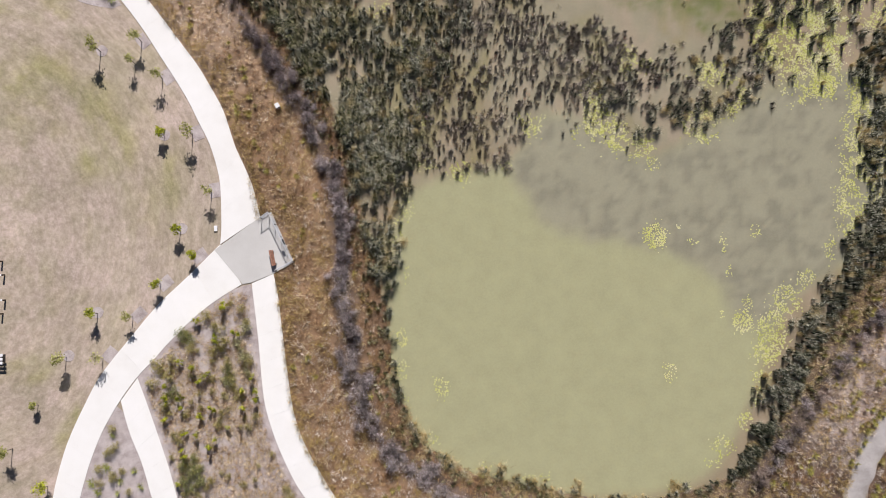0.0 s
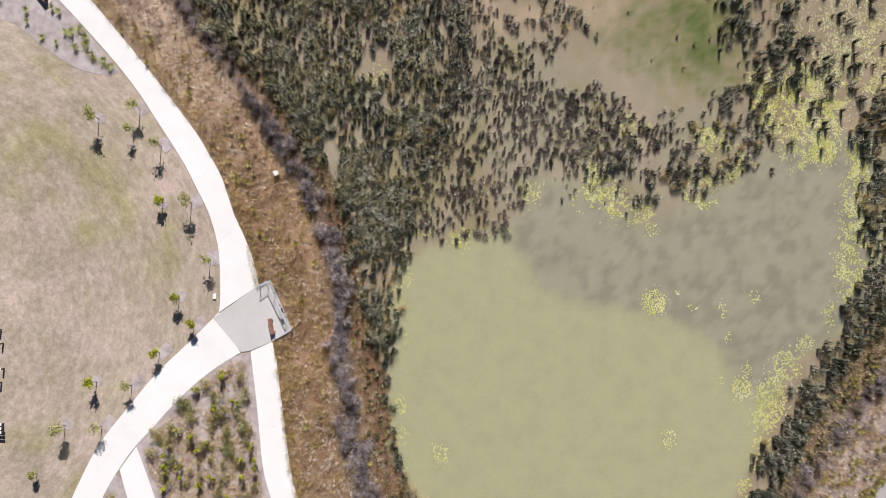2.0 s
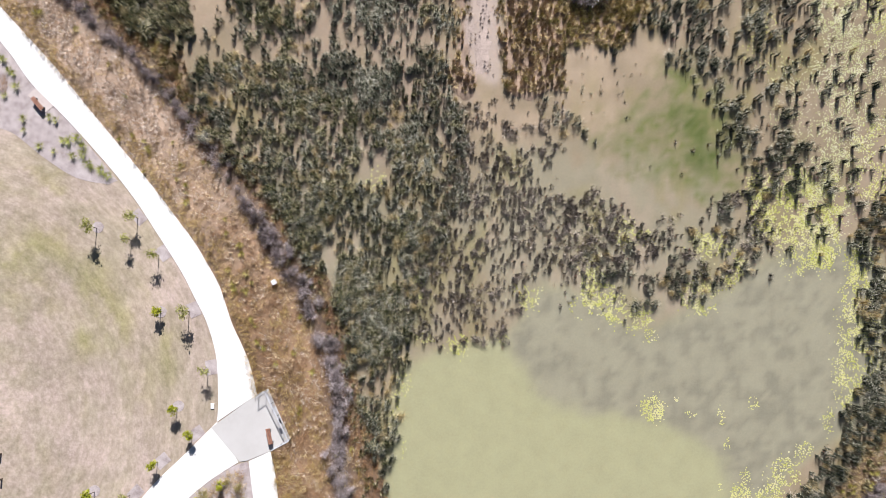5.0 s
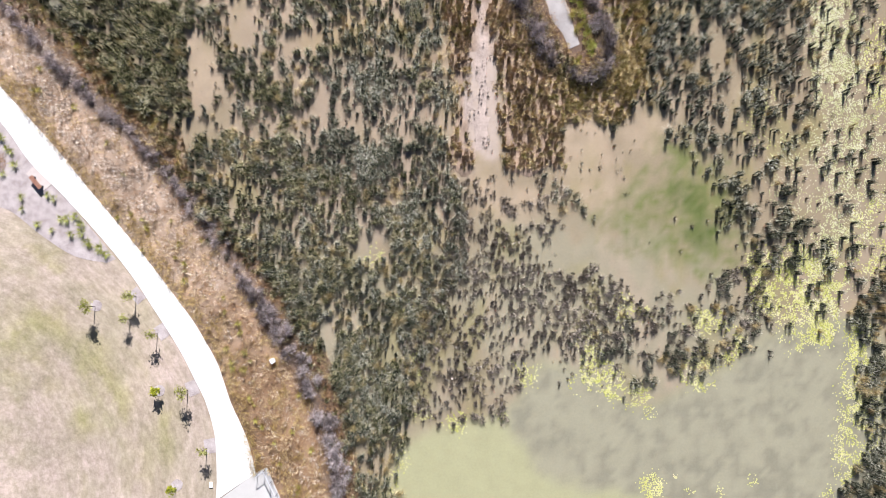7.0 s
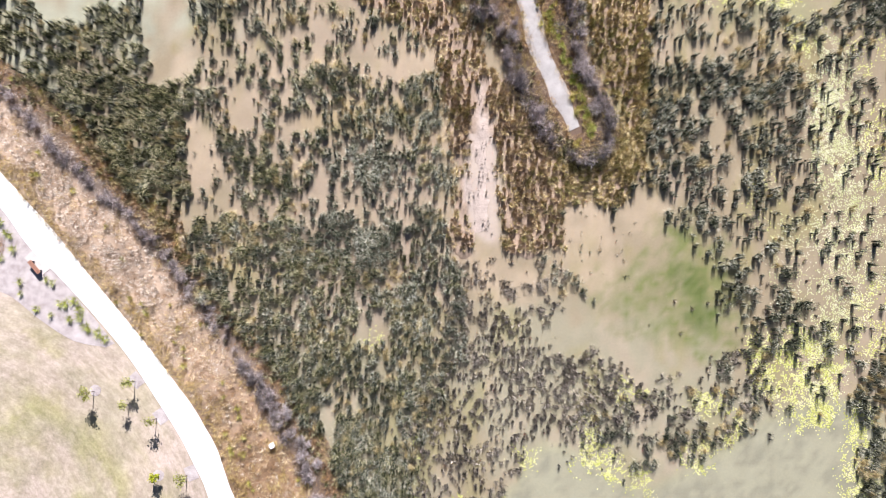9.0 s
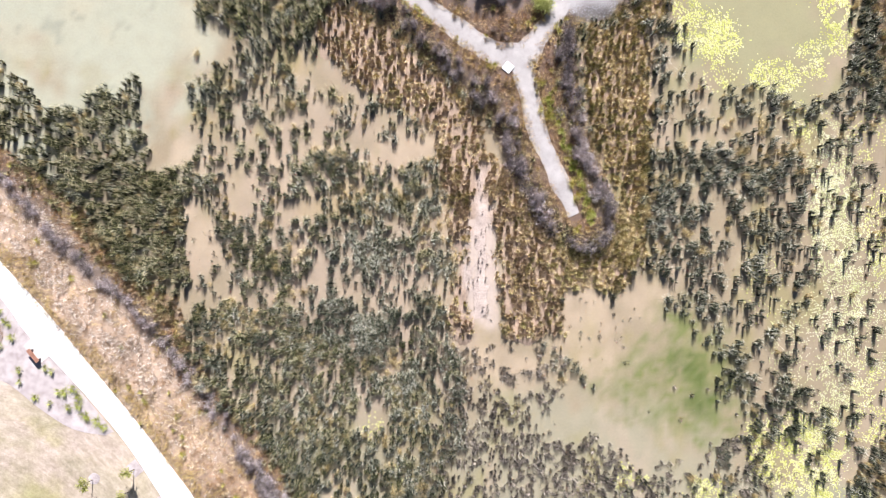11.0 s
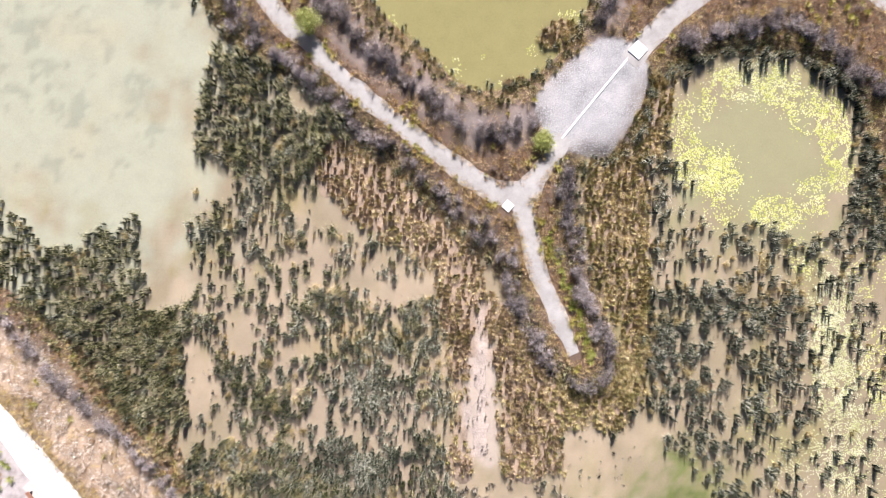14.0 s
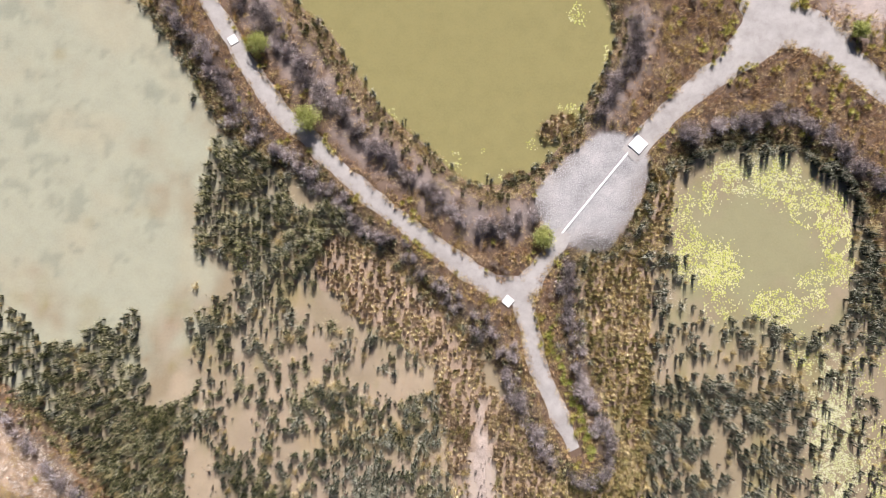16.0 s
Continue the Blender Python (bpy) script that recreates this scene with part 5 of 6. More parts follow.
PADS = [  # place, half width, half length, pads per square metre
    ((20.0, 2.8), 1.0, 1.1, 26), ((22.1, 3.6), 0.3, 0.3, 14), ((23.4, 2.3), 0.6, 0.3, 8), ((26.2, 2.1), 0.35, 0.9, 9), ((29.1, 3.2), 0.5, 0.7, 6), ((26.7, -0.4), 0.3, 0.5, 10),
    ((27.9, -4.9), 0.9, 1.0, 22), ((28.4, -3.4), 0.5, 0.6, 12), ((26.1, -4.2), 0.3, 0.3, 9), ((21.3, -9.5), 0.6, 0.9, 10), ((0.7, -10.7), 0.7, 0.9, 13), ((-2.9, -6.4), 0.6, 0.9, 12), ((-2.8, -9.2), 0.5, 0.9, 8),
    ((30.5, -6.0), 1.3, 2.2, 24), ((29.7, -8.5), 1.1, 1.5, 26), ((32.0, -2.9), 1.2, 1.3, 20), ((33.6, -0.9), 0.8, 0.8, 16), ((29.1, -11.1), 0.5, 1.6, 16), ((28.1, -13.8), 0.6, 1.0, 14), ((26.0, -16.1), 1.0, 1.0, 14), ((25.0, -17.6), 0.8, 0.5, 10), ((21.9, -19.7), 1.2, 0.3, 8),
    ((-0.7, -15.5), 1.2, 0.6, 9), ((4.7, -18.2), 1.5, 0.5, 6), ((9.2, -18.8), 1.3, 0.4, 6), ((-2.7, -12.5), 0.5, 1.0, 10), ((-2.4, 5.2), 0.6, 0.9, 10), ((-3.2, 3.2), 0.5, 1.5, 8), ((-2.5, -0.4), 0.3, 0.8, 8),
    ((2.4, 8.8), 0.9, 1.1, 24), ((-0.7, 9.3), 1.0, 0.6, 9), ((-1.4, 13.9), 0.9, 1.2, 14), ((6.5, 9.1), 0.5, 0.5, 14), ((8.3, 12.9), 1.4, 1.2, 14), ((10.1, 13.5), 0.6, 0.4, 6), ((-5.1, 23.5), 0.9, 1.0, 10), ((-2.5, 19.1), 1.0, 1.0, 6),
    ((15.5, 12.4), 1.8, 1.9, 22), ((14.2, 15.8), 1.0, 1.0, 14), ((18.5, 10.9), 1.4, 1.0, 18), ((13.2, 11.9), 0.7, 1.0, 7), ((17.6, 18.6), 1.0, 1.4, 14), ((19.4, 18.1), 0.8, 1.0, 14), ((19.8, 9.4), 0.6, 0.7, 10), ((20.1, 11.4), 0.5, 0.8, 12),
    ((24.2, 13.0), 1.6, 1.5, 18), ((27.3, 15.3), 1.1, 1.8, 22), ((25.3, 17.6), 1.6, 1.2, 16), ((32.8, 15.8), 1.1, 1.0, 22), ((35.7, 17.7), 1.4, 2.4, 22), ((31.0, 20.8), 2.2, 2.2, 18), ((34.7, 21.3), 2.2, 2.6, 18),
    ((38.7, 12.5), 1.5, 2.8, 18), ((38.2, 9.4), 1.5, 2.0, 18), ((38.1, 6.3), 1.6, 2.4, 16), ((37.5, 4.3), 1.1, 1.4, 14), ((39.3, 15.6), 1.1, 2.4, 16), ((40.0, 9.9), 1.2, 4.0, 10), ((30.0, 22.8), 1.3, 1.6, 18), ((32.6, 18.7), 2.0, 1.6, 22), ((35.1, 16.6), 1.6, 1.2, 24), ((36.7, 21.8), 1.2, 2.4, 20), ((33.6, 23.4), 1.6, 1.6, 20), ((14.7, 13.7), 1.2, 1.8, 18), ((16.5, 11.4), 1.1, 0.8, 22), ((24.7, 11.9), 1.1, 0.7, 22), ((24.8, 18.1), 1.0, 0.7, 18), ((36.0, 1.7), 0.6, 1.2, 10), ((38.7, 15.6), 1.2, 2.0, 12),
    ((31.3, 21.6), 2.2, 1.8, 16), ((35.9, 22.6), 2.4, 5.0, 18), ((38.1, 28.8), 3.0, 5.0, 17), ((37.1, 35.0), 2.6, 5.0, 18), ((37.2, 42.3), 2.4, 5.0, 22), ((40.3, 36.6), 2.0, 4.0, 14), ((40.1, 25.2), 2.0, 3.5, 13), ((32.9, 29.9), 2.0, 5.0, 7), ((43.3, 31.4), 2.2, 8.0, 14),
    ((30.4, 36.1), 1.6, 3.0, 5), ((37.1, 42.0), 2.4, 4.6, 24), ((36.6, 47.7), 2.2, 3.6, 22), ((34.6, 51.3), 2.0, 1.8, 14), ((40.2, 50.2), 1.6, 3.0, 10), ((40.3, 55.4), 1.0, 2.0, 8), ((41.2, 41.0), 1.6, 4.0, 12),
    ((30.0, 67.2), 3.4, 1.5, 18), ((28.0, 67.0), 1.8, 1.2, 16), ((32.1, 66.7), 1.4, 1.8, 20), ((25.4, 65.2), 0.7, 1.2, 16), ((34.7, 64.6), 1.5, 1.8, 20), ((37.0, 62.6), 1.2, 2.6, 24), ((37.7, 60.0), 1.0, 2.2, 22), ((35.6, 57.4), 1.6, 0.9, 14), ((35.4, 55.9), 1.0, 0.8, 16),
    ((31.7, 55.1), 1.9, 1.3, 26), ((26.8, 55.6), 1.4, 0.8, 9), ((25.3, 59.2), 2.4, 1.6, 20), ((26.6, 58.5), 1.6, 1.7, 26), ((23.5, 62.6), 1.1, 2.4, 14), ((26.1, 54.6), 1.0, 0.7, 12),
    ((12.8, 72.6), 1.4, 1.2, 10), ((9.7, 70.0), 0.8, 0.6, 6), ((16.4, 77.5), 0.5, 1.6, 8), ((13.6, 81.9), 0.8, 1.0, 12), ((2.5, 68.5), 0.8, 0.9, 6), ((-3.4, 72.6), 0.6, 0.8, 6), ((-8.6, 79.0), 0.5, 1.2, 6), ((-11.1, 81.1), 0.6, 1.0, 6), ((7.3, 67.2), 1.6, 0.5, 5), ((5.1, 69.4), 0.3, 0.3, 8), ((-16.9, 60.1), 0.5, 1.6, 16)]
pad_shapes = [pad(s) for s in range(6)]
pad_meshes = [mesh_of("pad", v, t, M_PAD) for v, t in pad_shapes]
heaps, single = {"bright": [], "faded": []}, 0
for k, ((x, y), rx, ry, many) in enumerate(PADS):
    if 22 < x < 40 and 53 < y < 69:
        rx, ry = rx * 1.25, ry * 1.25
    broad = rx * ry > 7
    n = int(math.pi * rx * ry * many * (2.9 if broad else 3.2 if k < 13 else 3.2 if y < 53 else 3.5))
    r = np.sqrt(rng.uniform(0, 1, n)) * rng.choice([1.0, 1.2, 1.5], n, p=[0.75, 0.17, 0.08])
    a = rng.uniform(0, 6.28, n)
    p = np.stack([x + np.cos(a) * r * rx, y + np.sin(a) * r * ry], 1)
    p = p[((waves(p, 0.9, 40) + 0.7 * waves(p, 0.4, 41) + rng.normal(0, 0.3, n)) > (-3 if k < 13 else -0.45)) & (height(p) < -0.02)]
    n = len(p)
    size = (0.04 + 0.045 * rng.beta(2, 2, n)) if broad else (0.042 + 0.055 * rng.beta(2, 2, n))
    rows_ = np.column_stack([p, rng.uniform(0.0, 0.012, n), rng.uniform(0, 6.28, n), size, np.ones(n)])
    # the small drifts out in the open south pond keep each pad as a part
    if k < 13 and n:
        drift = tagged(new("lily_pad_drift"), "small drift of floating yellow-green lily pads", "lily pads", "lily pad drifts")
        drift.location = (x, y, 0)
        for row_ in rows_:
            leaf = new("pad", pad_meshes[single % len(pad_meshes)])
            leaf.parent = drift
            leaf.matrix_basis = Matrix.Translation((row_[0] - x, row_[1] - y, row_[2])) @ Matrix.Rotation(row_[3], 4, "Z") @ Matrix.Diagonal((row_[4], row_[4], 1, 1))
            single += 1
    else:
        heaps["faded" if broad else "bright"].append(rows_)
mass("lily_pads", pad_shapes, np.concatenate(heaps["bright"]), M_PAD, "floating yellow-green lily pads in drifts", "lily pads")
mass("faded_lily_pads", pad_shapes, np.concatenate(heaps["faded"]), M_PAD_PALE, "broad sheet of small faded lily pads", "lily pads")


# ---- beds: strap-leaved tussocks, yellow shoots and bushes ----
def plant(name, meshes, x, y, width, tall, label, category, group):
    ob = new(name, meshes[int(rng.integers(len(meshes)))])
    zz = max(height(np.array([[x, y]]))[0], 0)
    ob.matrix_basis = Matrix.Translation((x, y, zz)) @ Matrix.Rotation(rng.uniform(0, 6.28), 4, "Z") @ Matrix.Diagonal((width, width, tall, 1))
    return tagged(ob, label, category, group)


strap_meshes = [mesh_of("strap_leaf_tussock", v, t, M_LOMANDRA) for v, t in STRAP]
bush_meshes = [mesh_of("bush", *(lambda v, t: (v + np.array([0, 0, 0.45]), t))(*leaf_ball(260, 0.75, 0.55, 0.09, s, 18)), M_BUSH) for s in range(60, 65)]
pale_meshes = [mesh_of("pale_bush", *(lambda v, t: (v + np.array([0, 0, 0.45]), t))(*leaf_ball(260, 0.75, 0.5, 0.09, s, 16)), M_BUSH_PALE) for s in range(75, 78)]
yellow_meshes = [mesh_of("yellow_shoot", *(lambda v, t: (v + np.array([0, 0, 0.3]), t))(*leaf_ball(50, 0.4, 0.25, 0.12, s, 5)), M_YELLOW) for s in range(70, 74)]
for x, y in ((-37.4, 33.2), (-37.0, 32.9), (-37.9, 34.1), (-37.7, 30.9), (-36.7, 31.7), (-36.1, 28.8), (-36.0, 27.8), (-34.6, 26.4), (-33.4, 25.9), (-33.8, 29.0), (-33.2, 28.7), (-32.0, 26.9), (-31.3, 27.1), (-30.8, 26.4), (-30.8, 25.7), (-30.3, 24.9), (-30.1, 24.6), (-29.2, 24.3), (-28.6, 23.8), (-31.7, 25.5), (-32.6, 26.9), (-39.1, 33.8), (-39.6, 32.8), (-40.3, 31.3), (-38.6, 29.8)):
    plant("strap_leaf_tussock", strap_meshes, x, y, rng.uniform(0.8, 1.3), rng.uniform(0.9, 1.3), "bright green strap-leaved tussock in grey mulch", "tussock", "tussocks in the mulch beds")
for x, y in ((-28.1, -14.7), (-28.6, -17.4), (-29.9, -18.8), (-27.4, -18.7), (-26.2, -17.8), (-27.6, -19.7), (-29.3, -19.6), (-25.6, -19.2)):
    plant("strap_leaf_tussock", strap_meshes, x, y, rng.uniform(0.7, 1.15), rng.uniform(0.8, 1.3), "olive-green tussock in grey mulch", "tussock", "tussocks in the mulch beds")
for x, y in ((-28.1, -14.1), (-28.6, -16.3), (-28.2, -16.0), (-27.8, -15.6), (-28.0, -18.1), (-28.0, -18.5), (-27.2, -17.8), (-29.2, -18.9), (-29.2, -17.6), (-26.6, -19.6)):
    plant("bush", bush_meshes, x, y, rng.uniform(0.5, 0.75), rng.uniform(0.6, 0.9), "low olive bush in grey mulch", "bush", "bushes in the mulch beds")
for x, y, w in ((-20.0, -4.3, 0.9), (-18.5, -6.5, 1.1), (-24.2, -8.6, 1.1), (-24.6, -10.1, 1.0), (-23.5, -12.0, 0.8), (-19.1, -5.2, 0.9), (-22.9, -8.0, 0.8), (-23.2, -9.4, 0.9), (-19.3, -7.4, 0.9), (-20.2, -9.6, 0.8), (-21.7, -12.8, 0.7), (-17.6, -9.6, 0.8), (-22.6, -14.6, 0.7), (-18.3, -11.2, 0.7), (-16.9, -3.6, 0.7), (-21.3, -7.2, 0.7)):
    plant("bush", bush_meshes, x, y, w, rng.uniform(0.8, 1.3), "olive bush in the mulch bed", "bush", "bushes in the triangular bed")
for x, y, w in ((-16.5, -5.2, 0.9), (-16.6, -7.7, 1.0), (-17.3, -6.6, 0.7), (-16.4, -9.2, 0.6)):
    plant("pale_bush", pale_meshes, x, y, w, rng.uniform(0.9, 1.3), "pale grey-green bush in the mulch bed", "bush", "bushes in the triangular bed")
p = strew(TRIANGLE_BED, 0.85, lambda q: clear(q, 0.45))
for x, y in p[rng.uniform(0, 1, len(p)) < 0.22 + 0.3 * smooth(-0.2, 0.8, waves(p, 2.0, 51))]:
    plant("bush", bush_meshes, x, y, rng.uniform(0.35, 0.7), rng.uniform(0.5, 1.1), "low olive bush in the mulch bed", "bush", "bushes in the triangular bed")
p = strew(TRIANGLE_BED, 0.24, lambda q: clear(q, 0.35))
p = p[waves(p, 1.2, 50) + 0.5 * smooth(-6, -14, p[:, 1]) + rng.normal(0, 0.25, len(p)) > -0.1]
third = rng.uniform(0, 1, len(p))
mass("bed_grass", GRASS, stand(p[third < 0.6], (0.8, 1.4), (0.7, 1.6)), M_DRY, "dry brown grass in the mulch bed", "grass")
mass("bed_brown_grass", GRASS, stand(p[(third > 0.6) & (third < 0.8)], (0.8, 1.3), (0.7, 1.6)), M_RUST, "brown tufts in the mulch bed", "grass")
mass("bed_green_grass", GRASS, stand(p[third > 0.8], (0.8, 1.3), (0.7, 1.6)), M_EDGE, "olive grass in the mulch bed", "grass")
for x, y in ((-18.5, -3.5), (-20.8, -4.7), (-19.2, -6.3), (-19.8, -9.3), (-23.4, -10.4), (-22.2, -11.4), (-20.4, -13.0), (-20.7, -14.6), (-19.6, -15.7), (-15.6, -10.8), (-15.5, -11.5), (-16.7, -10.8), (-23.4, -12.0), (-22.0, -12.3), (-23.5, -13.3), (-21.7, -14.5), (-22.0, -16.0), (-22.3, -18.9), (-15.9, -9.6), (-20.6, -10.0), (-23.4, -11.3), (-19.3, -12.4), (-19.0, -15.0), (-18.0, -14.0), (-21.7, -16.5), (-18.4, -3.3), (-22.2, -8.3), (-21.0, -8.8), (-16.7, -12.3), (-17.3, -5.8)):
    plant("yellow_shoot", yellow_meshes, x, y, rng.uniform(0.7, 1.25), rng.uniform(2.0, 2.6), "bright yellow-green leafy shoot in the bed", "shrub", "yellow shrubs in the beds")


green_meshes = [mesh_of("green_bush", *(lambda v, t: (v + np.array([0, 0, 0.45]), t))(*leaf_ball(420, 0.8, 0.5, 0.08, s, 18)), M_BUSH_GREEN) for s in range(65, 68)]
for x, y in ((-21.7, -17.3), (-21.0, -16.8), (-21.2, -18.1), (-21.8, -18.6), (-20.7, -17.7), (-20.4, -18.6), (-21.4, -19.3), (-22.1, -5.8), (-21.6, -6.3), (-18.2, -8.9), (-18.0, -9.9), (-22.7, -11.0)):
    plant("green_bush", green_meshes, x, y, rng.uniform(0.7, 1.0), rng.uniform(0.8, 1.3), "dense dark green bush in the mulch bed", "bush", "bushes in the triangular bed")
red = strew([(-38.8, 32.7), (-37.7, 32.7), (-37.4, 31.3), (-38.8, 31.1)], 0.2)
mass("red_groundcover", GRASS, stand(red, (0.7, 1.1), (0.4, 0.7)), M_RUST, "low reddish groundcover in the mulch bed", "groundcover")


# ---- saplings on the lawn ----
def sapling(x, y, tall, spread, leaves, material, label, seed):
    r = np.random.default_rng(seed)
    tree = new("sapling")
    tree.location = (x, y, 0.97)
    bm = bmesh.new()
    bend = Vector((r.uniform(-0.05, 0.05), r.uniform(0.08, 0.18), tall * 0.55))
    rod(bm, (0, 0, 0), bend, 0.035, 0.028)
    rod(bm, bend, bend * 1.0 + Vector((0, 0, tall * 0.4)), 0.028, 0.012)
    for k in range(5):
        a = r.uniform(0, 6.28)
        s0 = bend + Vector((0, 0, tall * 0.06 * k))
        rod(bm, s0, s0 + Vector((math.cos(a) * spread * 0.6, math.sin(a) * spread * 0.6, tall * 0.15)), 0.014, 0.006, 5)
    part("trunk", bm, M_BARK, tree)
    v, t = leaf_ball(leaves * 2, spread * 1.15, spread, 0.11, seed, 14)
    link("crown", v + np.array([bend.x, bend.y, tall * 0.8]), t, material, tree)
    return tagged(tree, label, "tree", "saplings on the lawn")


PALE, BRIGHT = "thin young sapling with olive leaves", "young sapling with a bright yellow-green crown"
SAPLINGS = (((-29.6, 19.1), 2.6, 0.6, 150, 0), ((-26.0, 20.0), 2.2, 0.55, 110, 0), ((-26.5, 18.0), 1.9, 0.45, 70, 0), ((-24.1, 16.7), 2.3, 0.5, 70, 0), ((-23.9, 11.6), 1.5, 0.45, 170, 1), ((-21.4, 11.7), 2.4, 0.6, 130, 0),
    ((-19.7, 6.6), 2.1, 0.5, 70, 0), ((-22.4, 3.2), 1.7, 0.45, 150, 1), ((-21.1, 0.9), 1.5, 0.42, 170, 1), ((-24.1, -1.5), 1.7, 0.45, 120, 1), ((-29.6, -4.1), 1.9, 0.45, 150, 1), ((-26.5, -4.4), 2.0, 0.5, 80, 0),
    ((-32.3, -7.9), 2.3, 0.6, 130, 0), ((-29.1, -8.0), 2.1, 0.5, 60, 0), ((-34.7, -12.1), 1.2, 0.35, 110, 0), ((-36.9, -15.9), 2.4, 0.6, 130, 0), ((-33.8, -19.2), 1.6, 0.6, 160, 1))
for k, ((x, y), tall, spread, leaves, bright) in enumerate(SAPLINGS):
    sapling(x, y, tall, spread, leaves, M_YELLOW if bright else M_LEAF, BRIGHT if bright else PALE, 200 + k)
for x, y in ((-29.5, 19.2), (-23.9, 11.7), (-22.3, 3.4), (-29.6, -4.0), (-32.1, -7.8)):
    ring = [(x + 0.5 * math.cos(a) * (1 + 0.06 * math.sin(5 * a)), y + 0.5 * math.sin(a)) for a in np.linspace(0, 6.28, 25)[:-1]]
    tagged(sheet("mulch_ring", ring, 1.0, M_MULCH, 0.05), "round patch of grey mulch at a sapling", "mulch", "mulch patches")
for (x, y), a in (((-25.9, 20.1), -50), ((-23.7, 16.9), -55), ((-21.0, 11.9), -68), ((-19.4, 6.8), -80), ((-20.7, 1.0), 35), ((-23.7, -1.4), 40), ((-26.0, -4.2), 45), ((-28.5, -7.7), 50)):
    m = Matrix.Rotation(radians(a), 2)
    sq = [tuple(Vector((x, y)) + m @ Vector(c)) for c in ((-0.65, -0.5), (0.65, -0.5), (0.65, 0.5), (-0.65, 0.5))]
    tagged(sheet("mulch_patch", sq, 1.0, M_MULCH, 0.05), "square patch of grey mulch at the path edge", "mulch", "mulch patches")


# ---- trees on the embankment ----
def small_tree(x, y, spread, tall, seed, label):
    tree = new("small_tree")
    tree.location = (x, y, max(height(np.array([[x, y]]))[0], 0) - 0.02)
    bm = bmesh.new()
    r = np.random.default_rng(seed)
    rod(bm, (0, 0, 0), (0.05, 0, tall * 0.45), 0.07, 0.05)
    for k in range(7):
        a = k * 0.9 + r.uniform(0, 0.5)
        rod(bm, (0.05, 0, tall * (0.25 + 0.03 * k)), (math.cos(a) * spread * 0.7, math.sin(a) * spread * 0.7, tall * r.uniform(0.6, 0.9)), 0.03, 0.01, 5)
    part("trunk", bm, M_BARK, tree)
    v, t = leaf_ball(3000, spread * 1.2, tall * 0.4, 0.085, seed, 44)
    link("crown", v + np.array([0.05, 0, tall * 0.6]), t, M_TREE, tree)
    return tagged(tree, label, "tree", "small trees by the tracks")


for (x, y), s, h, seed in (((-10.7, 72.1), 1.15, 2.3, 1), ((-15.1, 78.8), 0.9, 1.7, 2), ((10.3, 61.6), 0.95, 1.2, 3), ((38.8, 80.1), 0.7, 1.6, 4)):
    small_tree(x, y, s, h, seed, "small round leafy green tree beside the track")
# green strap leaves along the spit
for x, y in spline([(10.9, 53.2), (11.6, 50.8), (12.6, 48.0), (13.8, 45.4), (14.5, 43.3), (14.4, 41.9)], steps=5):
    for _ in range(2):
        plant("strap_leaf_tussock", strap_meshes, x + rng.normal(0, 0.2), y + rng.normal(0, 0.3), rng.uniform(0.6, 0.95), rng.uniform(0.9, 1.2), "bright green tussock along the gravel spit", "tussock", "tussocks on the spit")

# ---- weir: rock apron, concrete sill, pit lids ----
def stone(seed):
    b = bmesh.new()
    bmesh.ops.create_icosphere(b, subdivisions=1, radius=1)
    r = np.random.default_rng(seed)
    v = np.array([np.array(w.co) * r.uniform(0.65, 1.1) * np.array([1, 0.75, 0.27]) for w in b.verts])
    t = np.array([[w.index for w in f.verts] for f in b.faces])
    b.free()
    return v, t


p = strew(WEIR, 0.125, lambda q: gap(WEIR, q, True) + 0.5 * waves(q, 1.0, 80) > 0.1)
n = len(p)
size = rng.uniform(0.035, 0.08, n)
mass("rock_apron", [stone(s) for s in range(8)], np.column_stack([p, np.maximum(height(p), 0.05) + 0.02, rng.uniform(0, 6.28, n), size, size]), M_ROCK, "loose pale grey rocks paving the weir", "rocks")
(ax, ay), (bx, by) = (12.1, 61.9), (18.2, 69.3)
ang = math.atan2(by - ay, bx - ax)
bm = bmesh.new()
box(bm, 0, 0, 0, math.hypot(bx - ax, by - ay), 0.19, 0.35, None, 0.02)
sill = part("weir_sill", bm, M_LID)
sill.matrix_basis = Matrix.Translation(((ax + bx) / 2, (ay + by) / 2, 0.4)) @ Matrix.Rotation(ang, 4, "Z")
tagged(sill, "narrow white concrete sill across the rocks", "sill")


def pit(x, y, side_, turn, top):
    lid = new("pit")
    lid.matrix_basis = Matrix.Translation((x, y, 0.45)) @ Matrix.Rotation(radians(turn), 4, "Z")
    bm = bmesh.new()
    box(bm, 0, 0, top / 2 - 0.1, side_ * 0.94, side_ * 0.94, top, None, 0.02)
    part("pit_wall", bm, M_LID, lid)
    bm = bmesh.new()
    box(bm, 0, 0, top - 0.06, side_, side_, 0.1, None, 0.02)
    part("lid", bm, M_LID, lid)
    return tagged(lid, "square white concrete drainage pit with a lid", "drainage pit", "drainage pits")


for (x, y), s_, a, h in PITS:
    pit(x, y, s_, a, h)

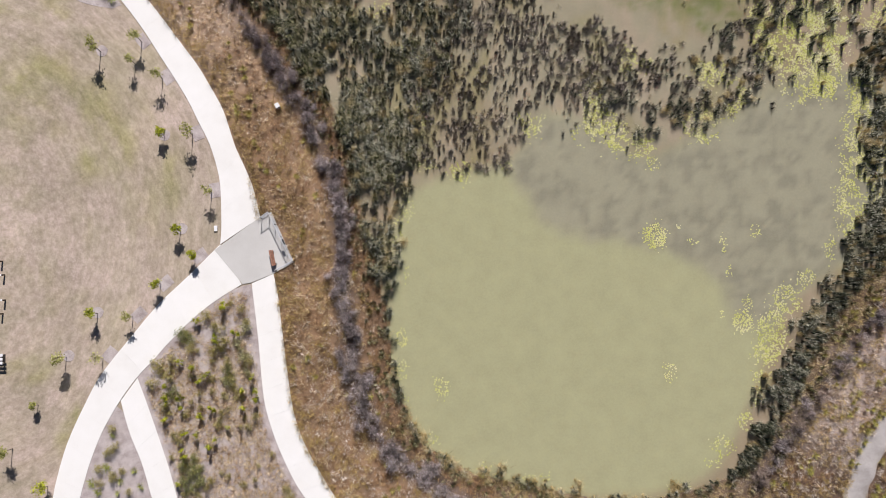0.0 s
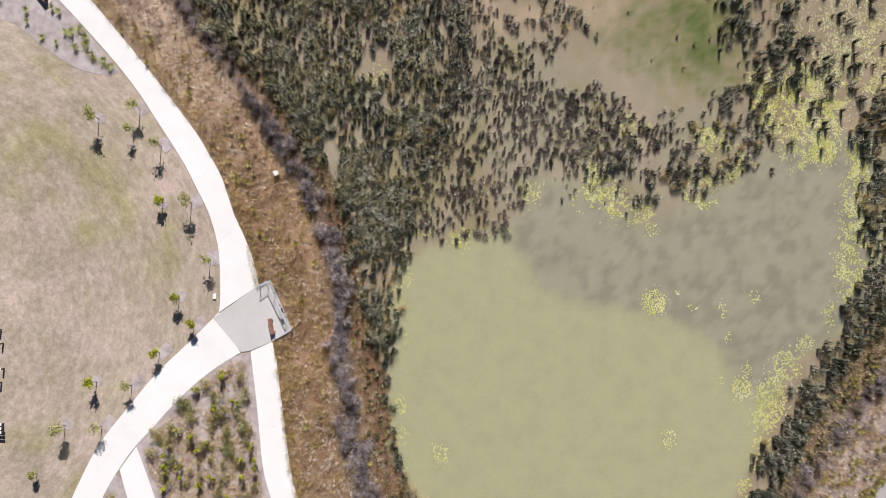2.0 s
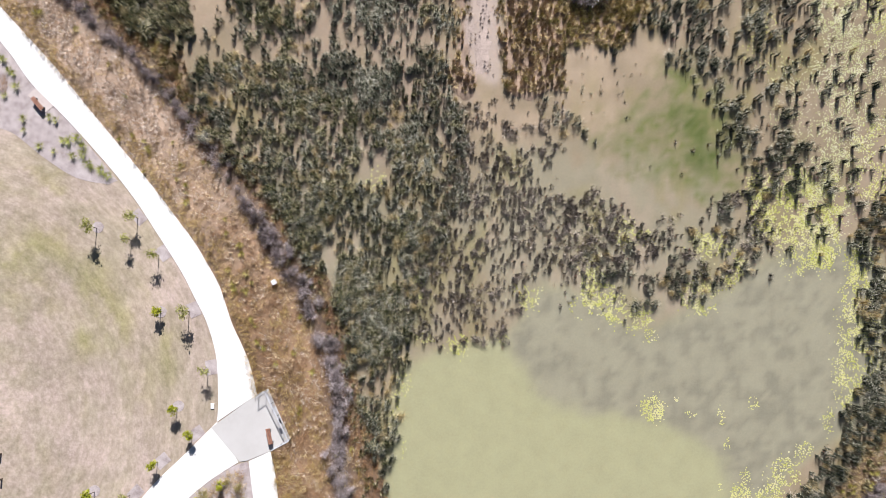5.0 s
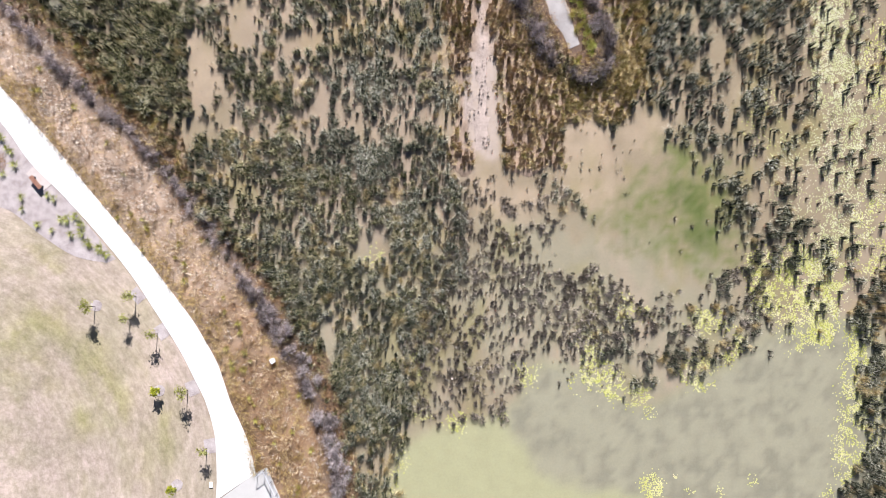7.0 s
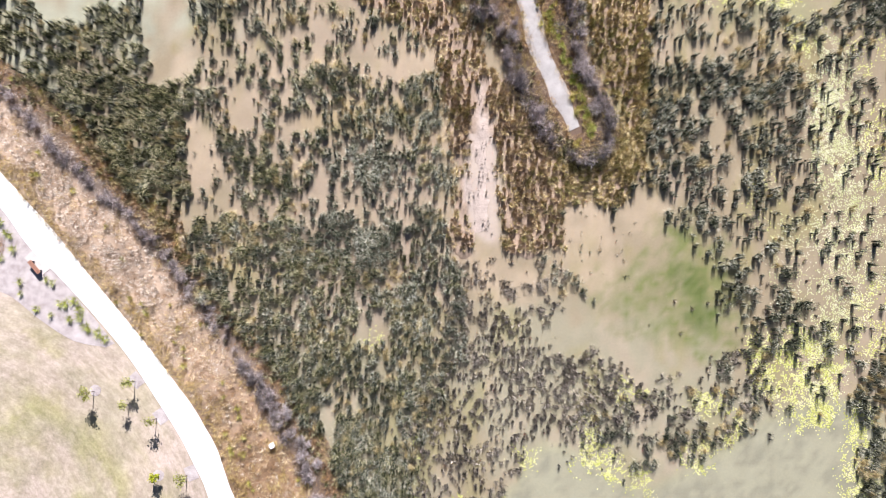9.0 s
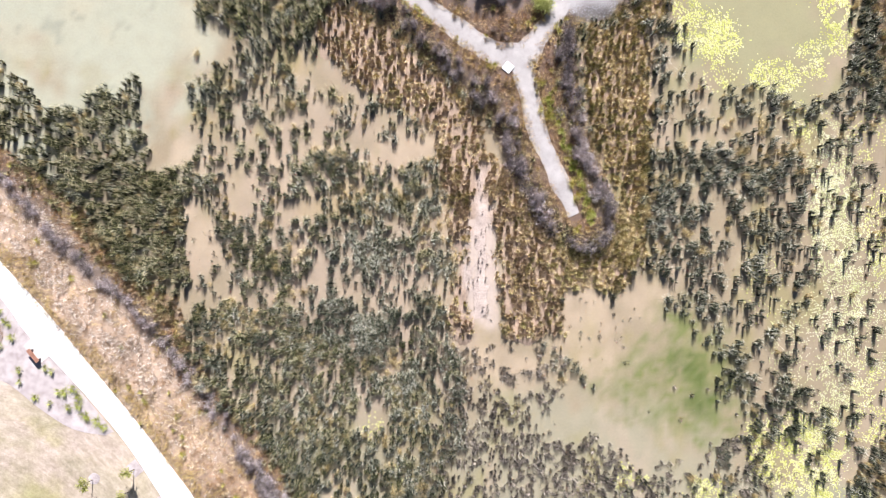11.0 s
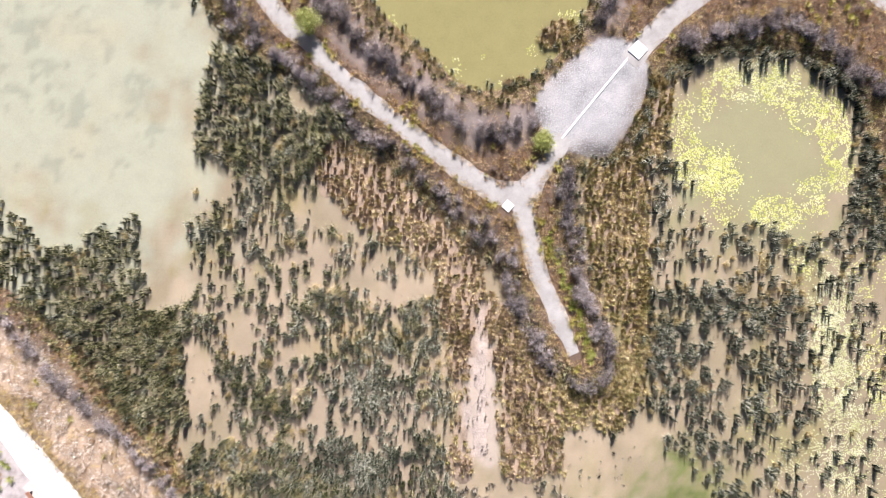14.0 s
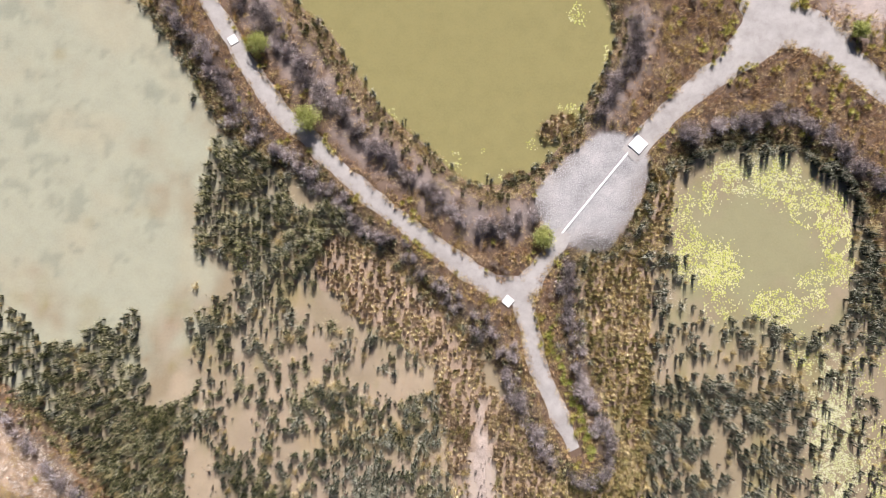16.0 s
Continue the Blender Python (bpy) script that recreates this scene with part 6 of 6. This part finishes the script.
# ---- viewing platform: railing and bench ----
rail = [(-15.2, 4.3), (-14.5, 4.8), (-12.4, 0.5), (-13.9, -0.3)]
fence = tagged(new("railing"), "galvanised steel railing round the viewing platform", "railing")
FLOOR, RAIL = 1.05, 2.1
for (x0, y0), (x1, y1), bays in zip(rail[:-1], rail[1:], (1, 4, 2)):
    bm = bmesh.new()
    rod(bm, (x0, y0, RAIL), (x1, y1, RAIL), 0.035)
    part("top_rail", bm, M_STEEL, fence)
    bm = bmesh.new()
    rod(bm, (x0, y0, FLOOR + 0.12), (x1, y1, FLOOR + 0.12), 0.025)
    part("bottom_rail", bm, M_STEEL, fence)
    for k in range(bays + 1):
        x, y = x0 + (x1 - x0) * k / bays, y0 + (y1 - y0) * k / bays
        bm = bmesh.new()
        rod(bm, (x, y, FLOOR - 0.05), (x, y, RAIL), 0.03)
        part("post", bm, M_DARKSTEEL, fence)
    for k in range(1, 7):
        zz = FLOOR + 0.12 + 0.13 * k
        bm = bmesh.new()
        rod(bm, (x0, y0, zz), (x1, y1, zz), 0.006, sides=5)
        part("wire", bm, M_STEEL, fence)
(x, y) = (-13.2, 2.2)
sign = tagged(new("information_panel"), "small dark information panel behind the railing", "sign")
sign.matrix_basis = Matrix.Translation((x, y, FLOOR)) @ Matrix.Rotation(radians(-65), 4, "Z")
bm = bmesh.new()
box(bm, 0, 0, 0.8, 0.5, 0.22, 0.03, Matrix.Rotation(radians(0), 4, "X"), 0.005)
part("panel", bm, M_DARKSTEEL, sign)
for s in (-0.2, 0.2):
    bm = bmesh.new()
    rod(bm, (s, 0, 0), (s, 0, 0.85), 0.025)
    part("leg", bm, M_STEEL, sign)


def bench(x, y, turn, length=1.4):
    seat = new("bench")
    seat.matrix_basis = Matrix.Translation((x, y, FLOOR)) @ Matrix.Rotation(radians(turn), 4, "Z")
    for k in range(3):
        bm = bmesh.new()
        box(bm, 0, -0.13 + 0.13 * k, 0.44, length, 0.115, 0.045, None, 0.008)
        part("slat", bm, M_TIMBER, seat)
    for s in (-0.5, 0.5):
        bm = bmesh.new()
        box(bm, s * length * 0.75, 0, 0.2, 0.06, 0.38, 0.42, None, 0.01)
        part("leg", bm, M_DARKSTEEL, seat)
    return tagged(seat, "timber-slatted bench on steel legs", "bench", "benches")


(x, y) = (-14.2, 0.8)
bench(x, y, -78)
(x, y) = (-34.7, 30.1)
bench(x, y, -50, 1.4)
pad_ = [(-35.8, 30.9), (-34.95, 31.7), (-33.45, 30.0), (-34.2, 29.4)]
tagged(sheet("bench_slab", pad_, 1.03, M_SLAB, 0.1), "small pinkish concrete slab under a bench", "slab", "", "structure")
(x, y) = (-19.3, 3.4)
bm = bmesh.new()
box(bm, 0, 0, 0.05, 0.3, 0.5, 0.12, None, 0.02)
cover = part("service_cover", bm, M_WHITE)
cover.location = (x, y, 0.98)
tagged(cover, "small white service cover set in the lawn", "service cover")
(x, y) = (-13.9, 14.3)
marker = tagged(new("marker_box"), "small white plastic box among the grey shrubs", "box")
marker.matrix_basis = Matrix.Translation((x, y, height(np.array([[x, y]]))[0] + 0.05)) @ Matrix.Rotation(radians(28), 4, "Z")
bm = bmesh.new()
box(bm, 0, 0, 0.3, 0.34, 0.4, 0.6, None, 0.02)
part("body", bm, M_WHITE, marker)
bm = bmesh.new()
box(bm, 0, 0, 0.62, 0.38, 0.44, 0.05, None, 0.015)
part("lid", bm, M_WHITE, marker)
# short dark posts in the lawn
for x, y in ((-38.0, 0.5), (-37.8, -0.7), (-37.7, -2.9), (-37.9, -4.1), (-38.8, 1.6), (-38.8, -5.3)):
    post = tagged(new("bollard"), "short dark timber bollard on the lawn", "bollard", "bollards on the lawn")
    post.location = (x, y, 0.97)
    bm = bmesh.new()
    box(bm, 0, 0, 0.3, 0.14, 0.14, 0.62, None, 0.015)
    part("shaft", bm, M_BARK, post)
    bm = bmesh.new()
    box(bm, 0, 0, 0.63, 0.15, 0.15, 0.05, None, 0.01)
    part("cap", bm, M_WHITE, post)
(x, y) = (-38.0, -8.0)
table = tagged(new("picnic_table"), "white slatted picnic table on the lawn edge", "table")
table.location = (x, y, 0.97)
for k in range(3):
    bm = bmesh.new()
    box(bm, 0, -0.34 + 0.34 * k, 0.74, 1.1, 0.24, 0.045, None, 0.008)
    part("slat", bm, M_WHITE, table)
for s in (-0.35, 0.35):
    bm = bmesh.new()
    box(bm, s, 0, 0.36, 0.07, 0.7, 0.71, None, 0.01)
    part("leg", bm, M_DARKSTEEL, table)
